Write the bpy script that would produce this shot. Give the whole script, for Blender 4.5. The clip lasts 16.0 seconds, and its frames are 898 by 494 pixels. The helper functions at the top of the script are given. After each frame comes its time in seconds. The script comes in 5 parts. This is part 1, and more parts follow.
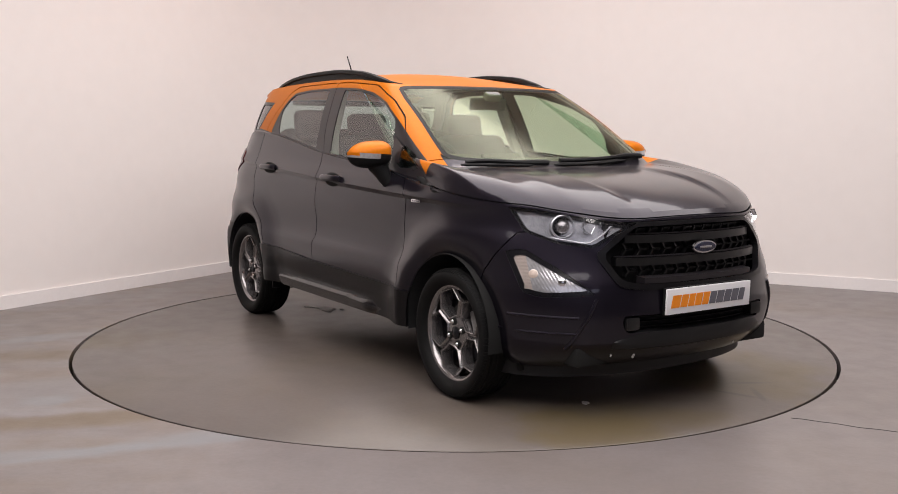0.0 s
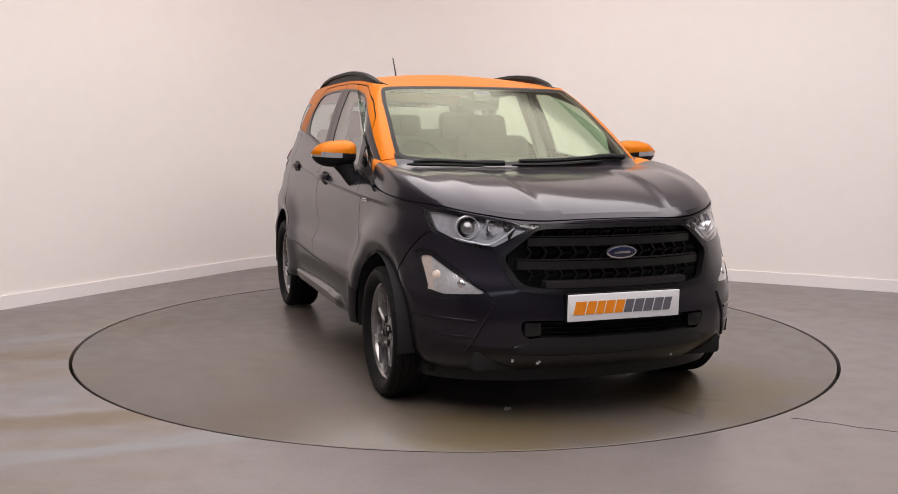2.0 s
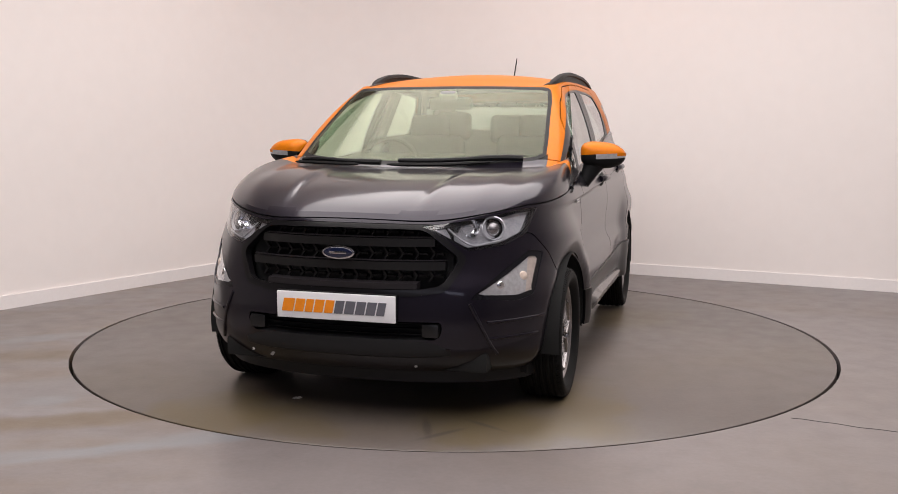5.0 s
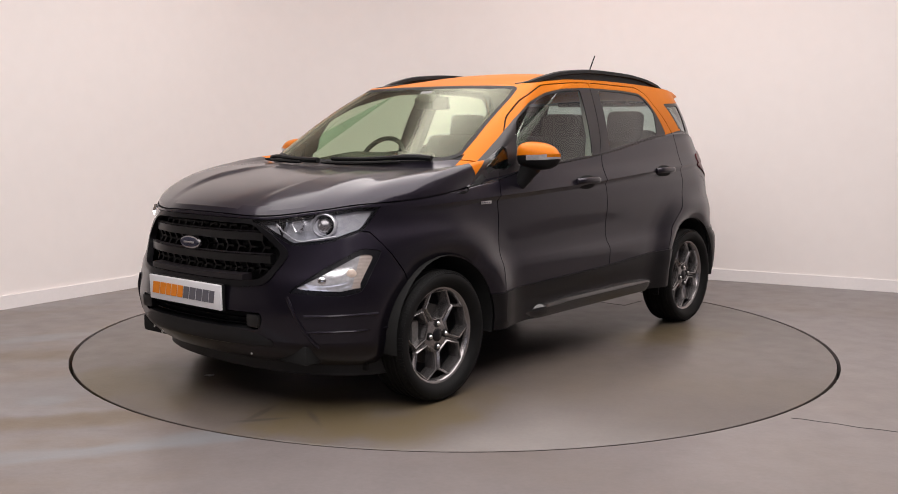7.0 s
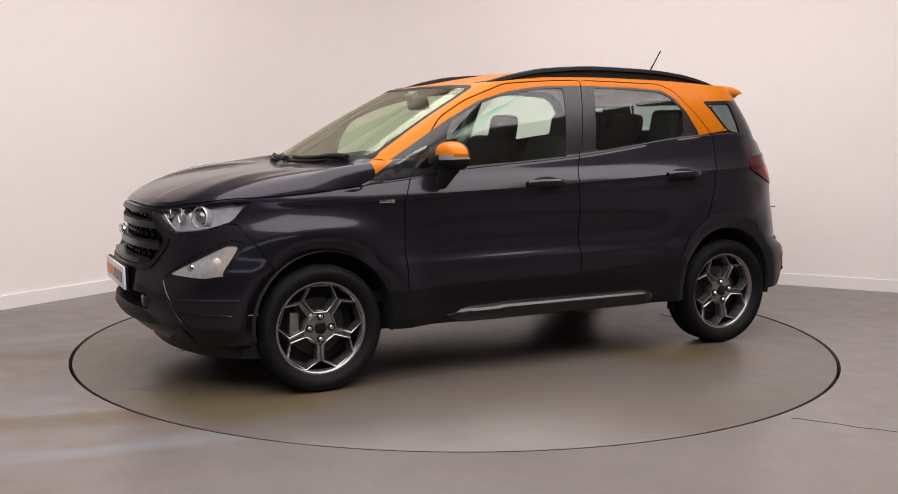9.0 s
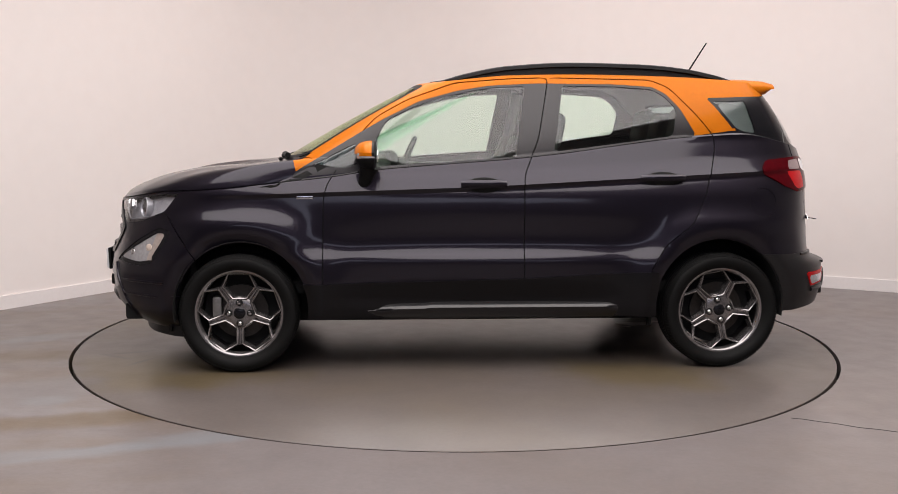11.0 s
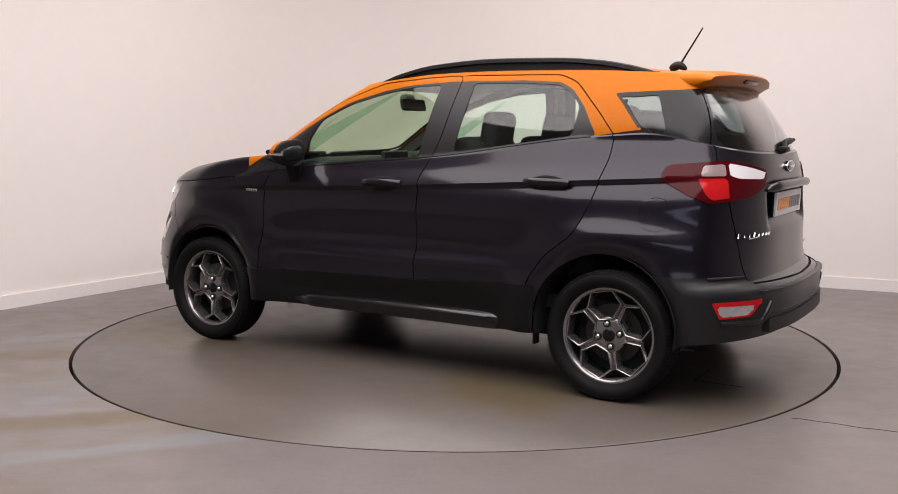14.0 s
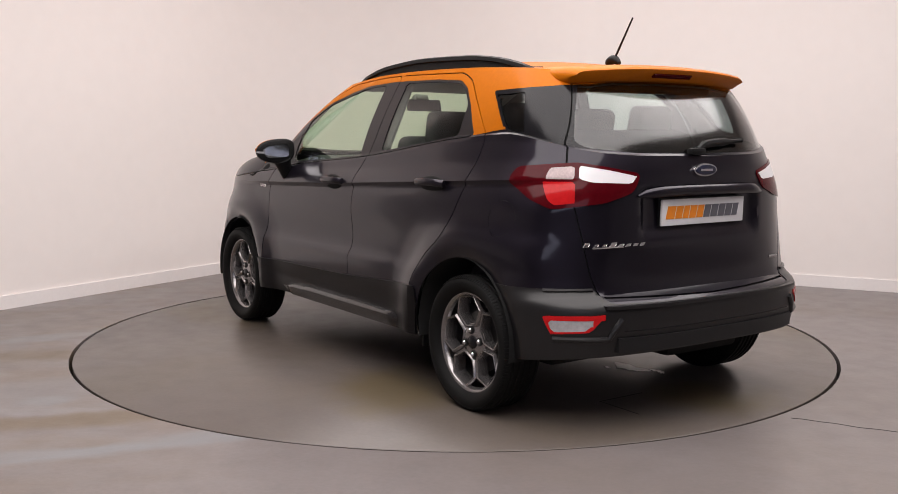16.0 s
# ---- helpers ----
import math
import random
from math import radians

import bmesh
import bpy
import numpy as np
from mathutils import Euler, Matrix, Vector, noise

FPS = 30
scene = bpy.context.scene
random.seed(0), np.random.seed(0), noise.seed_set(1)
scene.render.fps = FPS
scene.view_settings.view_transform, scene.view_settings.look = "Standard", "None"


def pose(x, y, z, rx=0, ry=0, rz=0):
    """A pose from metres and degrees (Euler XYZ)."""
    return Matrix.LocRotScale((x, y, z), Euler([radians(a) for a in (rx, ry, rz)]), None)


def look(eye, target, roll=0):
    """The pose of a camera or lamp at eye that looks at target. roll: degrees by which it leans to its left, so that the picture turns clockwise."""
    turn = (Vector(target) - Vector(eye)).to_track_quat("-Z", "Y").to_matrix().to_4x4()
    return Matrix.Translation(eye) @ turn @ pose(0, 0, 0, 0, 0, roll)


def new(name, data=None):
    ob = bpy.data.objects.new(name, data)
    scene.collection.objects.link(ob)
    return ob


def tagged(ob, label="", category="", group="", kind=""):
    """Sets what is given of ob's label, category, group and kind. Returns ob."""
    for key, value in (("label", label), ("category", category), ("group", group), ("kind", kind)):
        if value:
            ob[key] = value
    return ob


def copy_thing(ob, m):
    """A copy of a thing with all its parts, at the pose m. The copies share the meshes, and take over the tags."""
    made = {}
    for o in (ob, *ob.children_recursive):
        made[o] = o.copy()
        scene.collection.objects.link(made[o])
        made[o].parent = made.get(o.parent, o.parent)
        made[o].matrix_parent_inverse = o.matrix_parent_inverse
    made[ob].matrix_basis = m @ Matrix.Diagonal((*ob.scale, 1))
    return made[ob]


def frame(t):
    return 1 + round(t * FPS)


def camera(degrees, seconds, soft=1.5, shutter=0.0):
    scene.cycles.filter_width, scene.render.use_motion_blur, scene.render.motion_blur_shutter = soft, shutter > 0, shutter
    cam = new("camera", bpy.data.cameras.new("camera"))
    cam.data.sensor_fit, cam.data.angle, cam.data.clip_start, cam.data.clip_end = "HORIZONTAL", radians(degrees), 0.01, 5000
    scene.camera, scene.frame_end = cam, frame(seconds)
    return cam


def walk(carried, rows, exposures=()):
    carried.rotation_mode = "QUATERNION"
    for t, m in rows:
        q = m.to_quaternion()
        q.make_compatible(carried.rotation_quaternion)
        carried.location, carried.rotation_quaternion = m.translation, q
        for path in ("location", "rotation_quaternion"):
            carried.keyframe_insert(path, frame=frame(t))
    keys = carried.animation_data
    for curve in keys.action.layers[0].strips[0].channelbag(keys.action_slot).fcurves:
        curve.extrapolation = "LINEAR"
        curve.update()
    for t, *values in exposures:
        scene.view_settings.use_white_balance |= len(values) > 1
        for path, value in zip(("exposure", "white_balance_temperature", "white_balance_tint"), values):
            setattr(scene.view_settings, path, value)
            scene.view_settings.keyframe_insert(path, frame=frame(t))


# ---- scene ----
cam = camera(49.26, 16.0, soft=0.9)
EYE = pose(0, -5.852, 1.239, 90 - 6.83, -0.29, 0.36)
walk(cam, [(0.0, EYE), (16.0, EYE)])

# ---- light ----
world = bpy.data.worlds.new("world")
scene.world = world
world.use_nodes = True
world.node_tree.nodes["Background"].inputs[0].default_value = (0.9, 0.95, 1.0, 1)
world.node_tree.nodes["Background"].inputs[1].default_value = 0.02
scene.view_settings.exposure = 0.0


def lamp(name, m, size_x, size_y, watts, colour):
    data = bpy.data.lights.new(name, "AREA")
    data.shape, data.size, data.size_y, data.energy, data.color = "RECTANGLE", size_x, size_y, watts, colour
    ob = new(name, data)
    ob.matrix_world = m
    return ob


# the studio's luminous ceiling: one broad, even light box over the floor, set square to the back walls
CEIL = 3.6
lamp("ceiling_light_box", pose(0.20, -2.15, CEIL - 0.06, 0, 0, -25.6), 5.8, 7.4, 500, (1.0, 0.936, 0.925))
# an added, unseen cool fill behind the camera, for sheen on the flanks
lamp("rear_fill_light", look((0.0, -9.0, 2.4), (0.0, 0.0, 1.3)), 6.0, 0.6, 20, (0.78, 0.79, 1.0))


# ---- materials ----
def material(name, base, rough=0.5, metal=0.0, coat=0.0, bump=0.0, scale=40.0, vary=0.12, fine=0.0, spec=0.5, coat_rough=0.03, sheen=(1, 1, 1)):
    m = bpy.data.materials.new(name)
    m.use_nodes = True
    nt = m.node_tree
    b = nt.nodes["Principled BSDF"]
    b.inputs["Roughness"].default_value, b.inputs["Metallic"].default_value = rough, metal
    b.inputs["Coat Weight"].default_value, b.inputs["Coat Roughness"].default_value = coat, coat_rough
    b.inputs["Specular IOR Level"].default_value, b.inputs["Specular Tint"].default_value = spec, (*sheen, 1)
    tc = nt.nodes.new("ShaderNodeTexCoord")
    n1 = nt.nodes.new("ShaderNodeTexNoise")
    n1.inputs["Scale"].default_value, n1.inputs["Detail"].default_value = scale, 6
    nt.links.new(tc.outputs["Object"], n1.inputs["Vector"])
    n2 = nt.nodes.new("ShaderNodeTexNoise")
    n2.inputs["Scale"].default_value, n2.inputs["Detail"].default_value = scale / 12, 3
    nt.links.new(tc.outputs["Object"], n2.inputs["Vector"])
    add = nt.nodes.new("ShaderNodeMath")
    add.operation = "ADD"
    nt.links.new(n1.outputs["Fac"], add.inputs[0])
    nt.links.new(n2.outputs["Fac"], add.inputs[1])
    ramp = nt.nodes.new("ShaderNodeMapRange")
    ramp.inputs["From Min"].default_value, ramp.inputs["From Max"].default_value = 0.6, 1.4
    ramp.inputs["To Min"].default_value, ramp.inputs["To Max"].default_value = 1 - vary, 1 + vary
    nt.links.new(add.outputs[0], ramp.inputs["Value"])
    mix = nt.nodes.new("ShaderNodeVectorMath")
    mix.operation = "SCALE"
    mix.inputs[0].default_value = base
    nt.links.new(ramp.outputs[0], mix.inputs["Scale"])
    nt.links.new(mix.outputs[0], b.inputs["Base Color"])
    if bump:
        bp = nt.nodes.new("ShaderNodeBump")
        bp.inputs["Strength"].default_value, bp.inputs["Distance"].default_value = bump, 0.002
        nt.links.new(n1.outputs["Fac"], bp.inputs["Height"])
        nt.links.new(bp.outputs[0], b.inputs["Normal"])
    return m


def glass(name, tint, gloss=1.0, rough=0.0, sheen=(1, 1, 1)):
    """A thin pane: it lets tinted light through and mirrors by Fresnel."""
    m = bpy.data.materials.new(name)
    m.use_nodes = True
    nt = m.node_tree
    nt.nodes.clear()
    out = nt.nodes.new("ShaderNodeOutputMaterial")
    tr, gl, fr, mx = (nt.nodes.new("ShaderNode" + k) for k in ("BsdfTransparent", "BsdfGlossy", "LayerWeight", "MixShader"))
    tr.inputs[0].default_value = (*tint, 1)
    gl.inputs["Roughness"].default_value, gl.inputs["Color"].default_value = rough, (*sheen, 1)
    fr.inputs["Blend"].default_value = 0.5
    power = nt.nodes.new("ShaderNodeMath")
    power.operation, power.inputs[1].default_value = "POWER", 4.0
    nt.links.new(fr.outputs["Facing"], power.inputs[0])
    mul = nt.nodes.new("ShaderNodeMath")
    mul.operation, mul.inputs[1].default_value, mul.inputs[2].default_value, mul.use_clamp = "MULTIPLY_ADD", 0.85 * gloss, 0.05 * gloss, True
    nt.links.new(power.outputs[0], mul.inputs[0])
    nt.links.new(mul.outputs[0], mx.inputs[0])
    nt.links.new(tr.outputs[0], mx.inputs[1])
    nt.links.new(gl.outputs[0], mx.inputs[2])
    nt.links.new(mx.outputs[0], out.inputs[0])
    return m


def ribbed(m, spacing, axis="X"):
    """Gives a lens moulded ribs."""
    nt = m.node_tree
    tc = [n for n in nt.nodes if n.type == "TEX_COORD"][0]
    wave = nt.nodes.new("ShaderNodeTexWave")
    wave.bands_direction = axis
    wave.inputs["Scale"].default_value, wave.inputs["Distortion"].default_value = 0.314 / spacing, 0.6
    nt.links.new(tc.outputs["Object"], wave.inputs["Vector"])
    bp = nt.nodes.new("ShaderNodeBump")
    bp.inputs["Strength"].default_value, bp.inputs["Distance"].default_value = 0.14, 0.003
    nt.links.new(wave.outputs["Fac"], bp.inputs["Height"])
    nt.links.new(bp.outputs[0], nt.nodes["Principled BSDF"].inputs["Normal"])
    return m


PAINT = material("charcoal_metallic_paint", (0.0050, 0.0042, 0.0066), 0.34, 0.0, 0.66, scale=900, vary=0.25, coat_rough=0.09, spec=0.20, sheen=(0.78, 0.66, 1.0))
ORANGE = material("orange_paint", (0.50, 0.138, 0.003), 0.40, 0.1, 0.12, spec=0.10, scale=700, vary=0.08, coat_rough=0.06)
PLASTIC = material("black_plastic", (0.007, 0.007, 0.0075), 0.5, spec=0.2, scale=400, bump=0.12, vary=0.2)
GLOSSBLACK = material("gloss_black", (0.008, 0.008, 0.010), 0.20, coat=0.08, spec=0.28, vary=0.1)
TRIM = material("satin_black_trim", (0.014, 0.012, 0.014), 0.32, scale=300, vary=0.1)
# near-black for hidden parts; the shade of gaps and hollows is in the colour
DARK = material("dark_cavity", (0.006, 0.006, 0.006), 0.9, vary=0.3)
RUBBER = material("tyre_rubber", (0.0065, 0.0065, 0.0065), 0.62, scale=120, bump=0.25, vary=0.25, spec=0.16)
ALLOY = material("grey_alloy", (0.30, 0.285, 0.285), 0.27, 0.85, 0.6, scale=60, vary=0.1)
STEEL = material("brushed_steel", (0.05, 0.047, 0.045), 0.35, 0.9, scale=80, vary=0.25)
CAST = material("cast_steel", (0.26, 0.255, 0.25), 0.45, 0.8, scale=90, vary=0.25, bump=0.3)
LOWERBLACK = material("semi_gloss_black_cladding", (0.0052, 0.0048, 0.0056), 0.30, coat=0.14, coat_rough=0.10, spec=0.2, scale=300, vary=0.2)
BUMPERBLACK = material("satin_black_bumper", (0.0075, 0.0070, 0.0078), 0.40, coat=0.2, coat_rough=0.18, spec=0.4, scale=400, bump=0.08, vary=0.2)
STEPBLACK = material("gloss_black_step", (0.006, 0.0056, 0.0066), 0.26, coat=0.7, coat_rough=0.07, spec=0.3, scale=300, vary=0.2)
GRILLEBLACK = material("grille_black", (0.0055, 0.0055, 0.006), 0.32, coat=0.25, coat_rough=0.15, spec=0.45, scale=300, vary=0.2)
CHROME = material("chrome", (0.75, 0.75, 0.76), 0.08, 1.0, vary=0.03)
WHITE = material("plate_white", (0.78, 0.78, 0.80), 0.35, coat=0.4, vary=0.02)
PLATE_ORANGE = material("plate_orange", (0.85, 0.26, 0.01), 0.35, vary=0.1)
PLATE_GREY = material("plate_grey", (0.12, 0.12, 0.14), 0.35, vary=0.15)
BLUE = material("badge_blue", (0.006, 0.010, 0.035), 0.2, coat=0.8, vary=0.05)
RED = material("red_lens", (0.066, 0.0015, 0.004), 0.22, coat=0.25, spec=0.05, vary=0.2, scale=60)
REDBRIGHT = material("bright_red_lens", (0.46, 0.010, 0.012), 0.25, coat=0.4, spec=0.05, vary=0.15, scale=60)
CLEARLENS = ribbed(material("clear_reflector_lens", (0.60, 0.60, 0.625), 0.14, 0.6, coat=0.8, vary=0.25, scale=60), 0.011, "DIAGONAL")
SMOKELENS = material("grey_pink_lens", (0.34, 0.26, 0.26), 0.2, 0.2, coat=0.3, vary=0.25, scale=120, bump=0.3)
AMBER = ribbed(material("amber_lens", (0.52, 0.45, 0.41), 0.16, 0.4, coat=0.8, vary=0.15, scale=60), 0.014, "Z")
REFLECTOR = material("lamp_reflector", (0.72, 0.72, 0.74), 0.14, 0.95, vary=0.06)
SEAT = material("dark_seat_cloth", (0.030, 0.028, 0.030), 0.9, scale=500, bump=0.4, vary=0.3)
CABIN = material("cabin_plastic", (0.028, 0.028, 0.030), 0.65, scale=300, bump=0.2, vary=0.15)
LINER = material("pale_headliner", (0.40, 0.39, 0.37), 0.9, scale=300, vary=0.08)
SCREEN = glass("windscreen_glass", (0.70, 0.80, 0.62), 0.80, 0.12, (0.97, 1.0, 0.80))
GLASS = glass("side_glass", (0.80, 0.92, 0.84), 1.15, 0.0)
PRIVACY = glass("rear_glass", (0.42, 0.49, 0.49), 1.35, 0.12)
LENS = glass("lamp_lens", (0.93, 0.94, 0.96), 1.4)
WALLMAT = material("matt_wall_paint", (0.80, 0.748, 0.724), 0.75, scale=9, bump=0.05, vary=0.02)
# tone of the unseen rear wall, set by how dark the flanks should reflect
REARMAT = material("rear_reflection_dark", (0.13, 0.122, 0.126), 0.8, scale=9, vary=0.05)
# grey of the unseen side wall, balanced for the reflections on the flank
SIDEMAT = material("side_reflection_grey", (0.56, 0.53, 0.53), 0.8, scale=9, vary=0.05)
SKIRT = material("white_skirting_paint", (0.80, 0.76, 0.75), 0.4, vary=0.03)
CEILMAT = material("ceiling_paint", (0.72, 0.70, 0.68), 0.9, vary=0.03)


def floor_material(name, base, warm, patches, spills, gloss=(0.26, 0.44), stain=0.5):
    """Painted concrete: fine grain, broad brown stains and, on request, pale wiped streaks."""
    m = material(name, base, 0.34, scale=45, vary=0.11, bump=0.2)
    nt = m.node_tree
    b = nt.nodes["Principled BSDF"]
    b.inputs["Specular IOR Level"].default_value = 0.45
    col = b.inputs["Base Color"].links[0].from_socket
    tc = [n for n in nt.nodes if n.type == "TEX_COORD"][0]

    def blotch(scale, stretch, low, high, colour, col, strength):
        mp = nt.nodes.new("ShaderNodeMapping")
        mp.inputs["Scale"].default_value = stretch
        mp.inputs["Rotation"].default_value = (0, 0, radians(-16) if stretch[0] != stretch[1] else 0)
        nt.links.new(tc.outputs["Object"], mp.inputs["Vector"])
        n = nt.nodes.new("ShaderNodeTexNoise")
        n.inputs["Scale"].default_value, n.inputs["Detail"].default_value = scale, 7
        nt.links.new(mp.outputs[0], n.inputs["Vector"])
        r = nt.nodes.new("ShaderNodeMapRange")
        r.inputs["From Min"].default_value, r.inputs["From Max"].default_value = low, high
        r.inputs["To Max"].default_value = strength
        nt.links.new(n.outputs["Fac"], r.inputs["Value"])
        mx = nt.nodes.new("ShaderNodeMix")
        mx.data_type = "RGBA"
        nt.links.new(r.outputs[0], mx.inputs["Factor"])
        nt.links.new(col, mx.inputs["A"])
        mx.inputs["B"].default_value = (*colour, 1)
        return mx.outputs["Result"], n

    def stains(col):
        """Spills with a shape of their own: brown rust and pale wiped patches beside the turntable."""
        brown, pale, grey = (0.122, 0.092, 0.062), (0.172, 0.174, 0.182), (0.160, 0.150, 0.150)
        rough_edge = nt.nodes.new("ShaderNodeTexNoise")
        rough_edge.inputs["Scale"].default_value, rough_edge.inputs["Detail"].default_value = 3.2, 8
        nt.links.new(tc.outputs["Object"], rough_edge.inputs["Vector"])
        for x, y, length, width, turn, colour, strength in spills:
            colour = {"brown": brown, "pale": pale, "grey": grey, "ochre": (0.100, 0.077, 0.042), "dark": (0.050, 0.042, 0.036)}[colour]
            mp = nt.nodes.new("ShaderNodeMapping")
            mp.vector_type = "TEXTURE"
            mp.inputs["Location"].default_value = (x, y, 0)
            mp.inputs["Rotation"].default_value = (0, 0, radians(turn))
            mp.inputs["Scale"].default_value = (length, width, 1)
            nt.links.new(tc.outputs["Object"], mp.inputs["Vector"])
            far = nt.nodes.new("ShaderNodeVectorMath")
            far.operation = "LENGTH"
            nt.links.new(mp.outputs[0], far.inputs[0])
            ragged = nt.nodes.new("ShaderNodeMath")
            ragged.operation, ragged.inputs[1].default_value = "MULTIPLY_ADD", 1.9
            nt.links.new(rough_edge.outputs["Fac"], ragged.inputs[0])
            nt.links.new(far.outputs["Value"], ragged.inputs[2])
            r = nt.nodes.new("ShaderNodeMapRange")
            r.inputs["From Min"].default_value, r.inputs["From Max"].default_value = 2.05, 1.35
            r.inputs["To Max"].default_value = strength
            nt.links.new(ragged.outputs[0], r.inputs["Value"])
            mx = nt.nodes.new("ShaderNodeMix")
            mx.data_type = "RGBA"
            nt.links.new(r.outputs[0], mx.inputs["Factor"])
            nt.links.new(col, mx.inputs["A"])
            mx.inputs["B"].default_value = (*colour, 1)
            col = mx.outputs["Result"]
        return col

    col, _ = blotch(0.9, (1, 1, 1), 0.42, 0.72, warm, col, stain)
    col, grain = blotch(7.0, (1, 1, 1), 0.5, 0.8, tuple(c * 0.8 for c in base), col, 0.35)
    if patches:
        # worn traffic area on one side: brown rust bands and pale wiped streaks
        plain = col
        col, _ = blotch(1.9, (0.8, 1.8, 1), 0.46, 0.62, (0.15, 0.108, 0.068), col, 0.4)
        col, _ = blotch(2.3, (0.7, 2.0, 1), 0.50, 0.64, (0.20, 0.192, 0.196), col, 0.5)
        sep = nt.nodes.new("ShaderNodeSeparateXYZ")
        nt.links.new(tc.outputs["Object"], sep.inputs[0])
        side_mask = nt.nodes.new("ShaderNodeMapRange")
        side_mask.inputs["From Min"].default_value, side_mask.inputs["From Max"].default_value = -0.7, -1.7
        nt.links.new(sep.outputs["X"], side_mask.inputs["Value"])
        blend = nt.nodes.new("ShaderNodeMix")
        blend.data_type = "RGBA"
        nt.links.new(side_mask.outputs[0], blend.inputs["Factor"])
        nt.links.new(plain, blend.inputs["A"])
        nt.links.new(col, blend.inputs["B"])
        col = blend.outputs["Result"]
    col = stains(col)
    nt.links.new(col, b.inputs["Base Color"])
    r = nt.nodes.new("ShaderNodeMapRange")
    r.inputs["To Min"].default_value, r.inputs["To Max"].default_value = gloss
    nt.links.new(grain.outputs["Fac"], r.inputs["Value"])
    nt.links.new(r.outputs[0], b.inputs["Roughness"])
    return m


# spills: centre, half length, half width, turn, colour, strength
FLOOR_SPILLS = (
    (-2.35, -0.62, 0.62, 0.17, 16, "brown", 0.9), (-2.55, -0.24, 0.62, 0.10, 34, "pale", 0.75), (-1.95, -1.35, 0.55, 0.25, 22, "grey", 0.6),
    (-1.86, -1.51, 0.17, 0.10, 20, "pale", 0.8), (-1.66, -1.83, 0.60, 0.14, 20, "brown", 0.95), (-2.00, -1.90, 0.45, 0.10, 20, "brown", 0.8),
    (-1.42, -2.20, 0.72, 0.085, 20, "pale", 0.95), (-1.12, -2.02, 0.34, 0.075, 24, "pale", 0.7), (-1.9, -2.34, 0.5, 0.08, 22, "grey", 0.6),
    (-2.75, 0.65, 0.8, 0.14, 40, "brown", 0.4), (2.3, 1.0, 0.9, 0.25, -20, "brown", 0.3))
DISC_SPILLS = (
    (1.96, -0.56, 0.45, 0.28, 20, "ochre", 0.8),
    (1.67, 0.78, 0.5, 0.3, -30, "ochre", 0.8),
    (1.84, -0.41, 0.5, 0.3, 60, "ochre", 0.8),
    (1.32, 1.0, 0.5, 0.22, 15, "ochre", 0.8),
    (-0.87, 0.99, 0.55, 0.3, -20, "ochre", 0.8),
    (1.6, 0.52, 0.5, 0.3, 40, "ochre", 0.8),
    (-1.8, -0.22, 0.4, 0.3, 10, "ochre", 0.8),
    (-1.0, -1.92, 0.5, 0.3, 70, "ochre", 0.8),
    (1.83, 0.4, 0.16, 0.022, 20, "dark", 0.7),
    (1.9, 0.48, 0.16, 0.022, -35, "dark", 0.7),
    (1.73, 0.63, 0.16, 0.022, 60, "dark", 0.7),)
FLOOR = floor_material("floor_paint", (0.158, 0.139, 0.136), (0.132, 0.106, 0.085), True, FLOOR_SPILLS)
DISC = floor_material("turntable_paint", (0.107, 0.091, 0.083), (0.100, 0.078, 0.052), False, DISC_SPILLS, (0.25, 0.40), 0.6)


# ---- mesh helpers ----
def mesh_object(name, bm, mat, parent=None, smooth=True, label="", kind="", category="", group=""):
    me = bpy.data.meshes.new(name)
    bm.normal_update()
    for f in bm.faces:
        f.smooth = smooth
    bm.to_mesh(me)
    bm.free()
    if smooth:
        me.set_sharp_from_angle(angle=radians(38))
    me.materials.append(mat)
    ob = new(name, me)
    if parent:
        ob.parent = parent
    return tagged(ob, label, category, group, kind)


def part(name, bm, mat, parent, label="", smooth=True):
    return mesh_object(name, bm, mat, parent, smooth, label)


def box(cx, cy, cz, sx, sy, sz, bevel=0.0, bm=None, m=None):
    own = bmesh.new()
    bmesh.ops.create_cube(own, size=1)
    bmesh.ops.scale(own, vec=(sx, sy, sz), verts=own.verts)
    if bevel:
        bmesh.ops.bevel(own, geom=own.edges[:], offset=bevel, segments=2, affect="EDGES", profile=0.6)
    bmesh.ops.translate(own, vec=(cx, cy, cz), verts=own.verts)
    if m is not None:
        own.transform(m)
    if bm is None:
        return own
    merge(bm, own)
    return bm


def merge(bm, other):
    me = bpy.data.meshes.new("tmp")
    other.to_mesh(me)
    other.free()
    bm.from_mesh(me)
    bpy.data.meshes.remove(me)
    return bm


def lathe(profile, n=64, axis="y", bm=None):
    """Turns a profile of (radius, along) pairs about an axis."""
    bm = bm or bmesh.new()
    rings = []
    for r, a in profile:
        ring = []
        for i in range(n):
            t = 2 * math.pi * i / n
            c, s = r * math.cos(t), r * math.sin(t)
            ring.append(bm.verts.new((c, a, s) if axis == "y" else (c, s, a)))
        rings.append(ring)
    for p, q in zip(rings, rings[1:]):
        for i in range(n):
            j = (i + 1) % n
            bm.faces.new((p[i], p[j], q[j], q[i]))
    bmesh.ops.recalc_face_normals(bm, faces=bm.faces)
    return bm


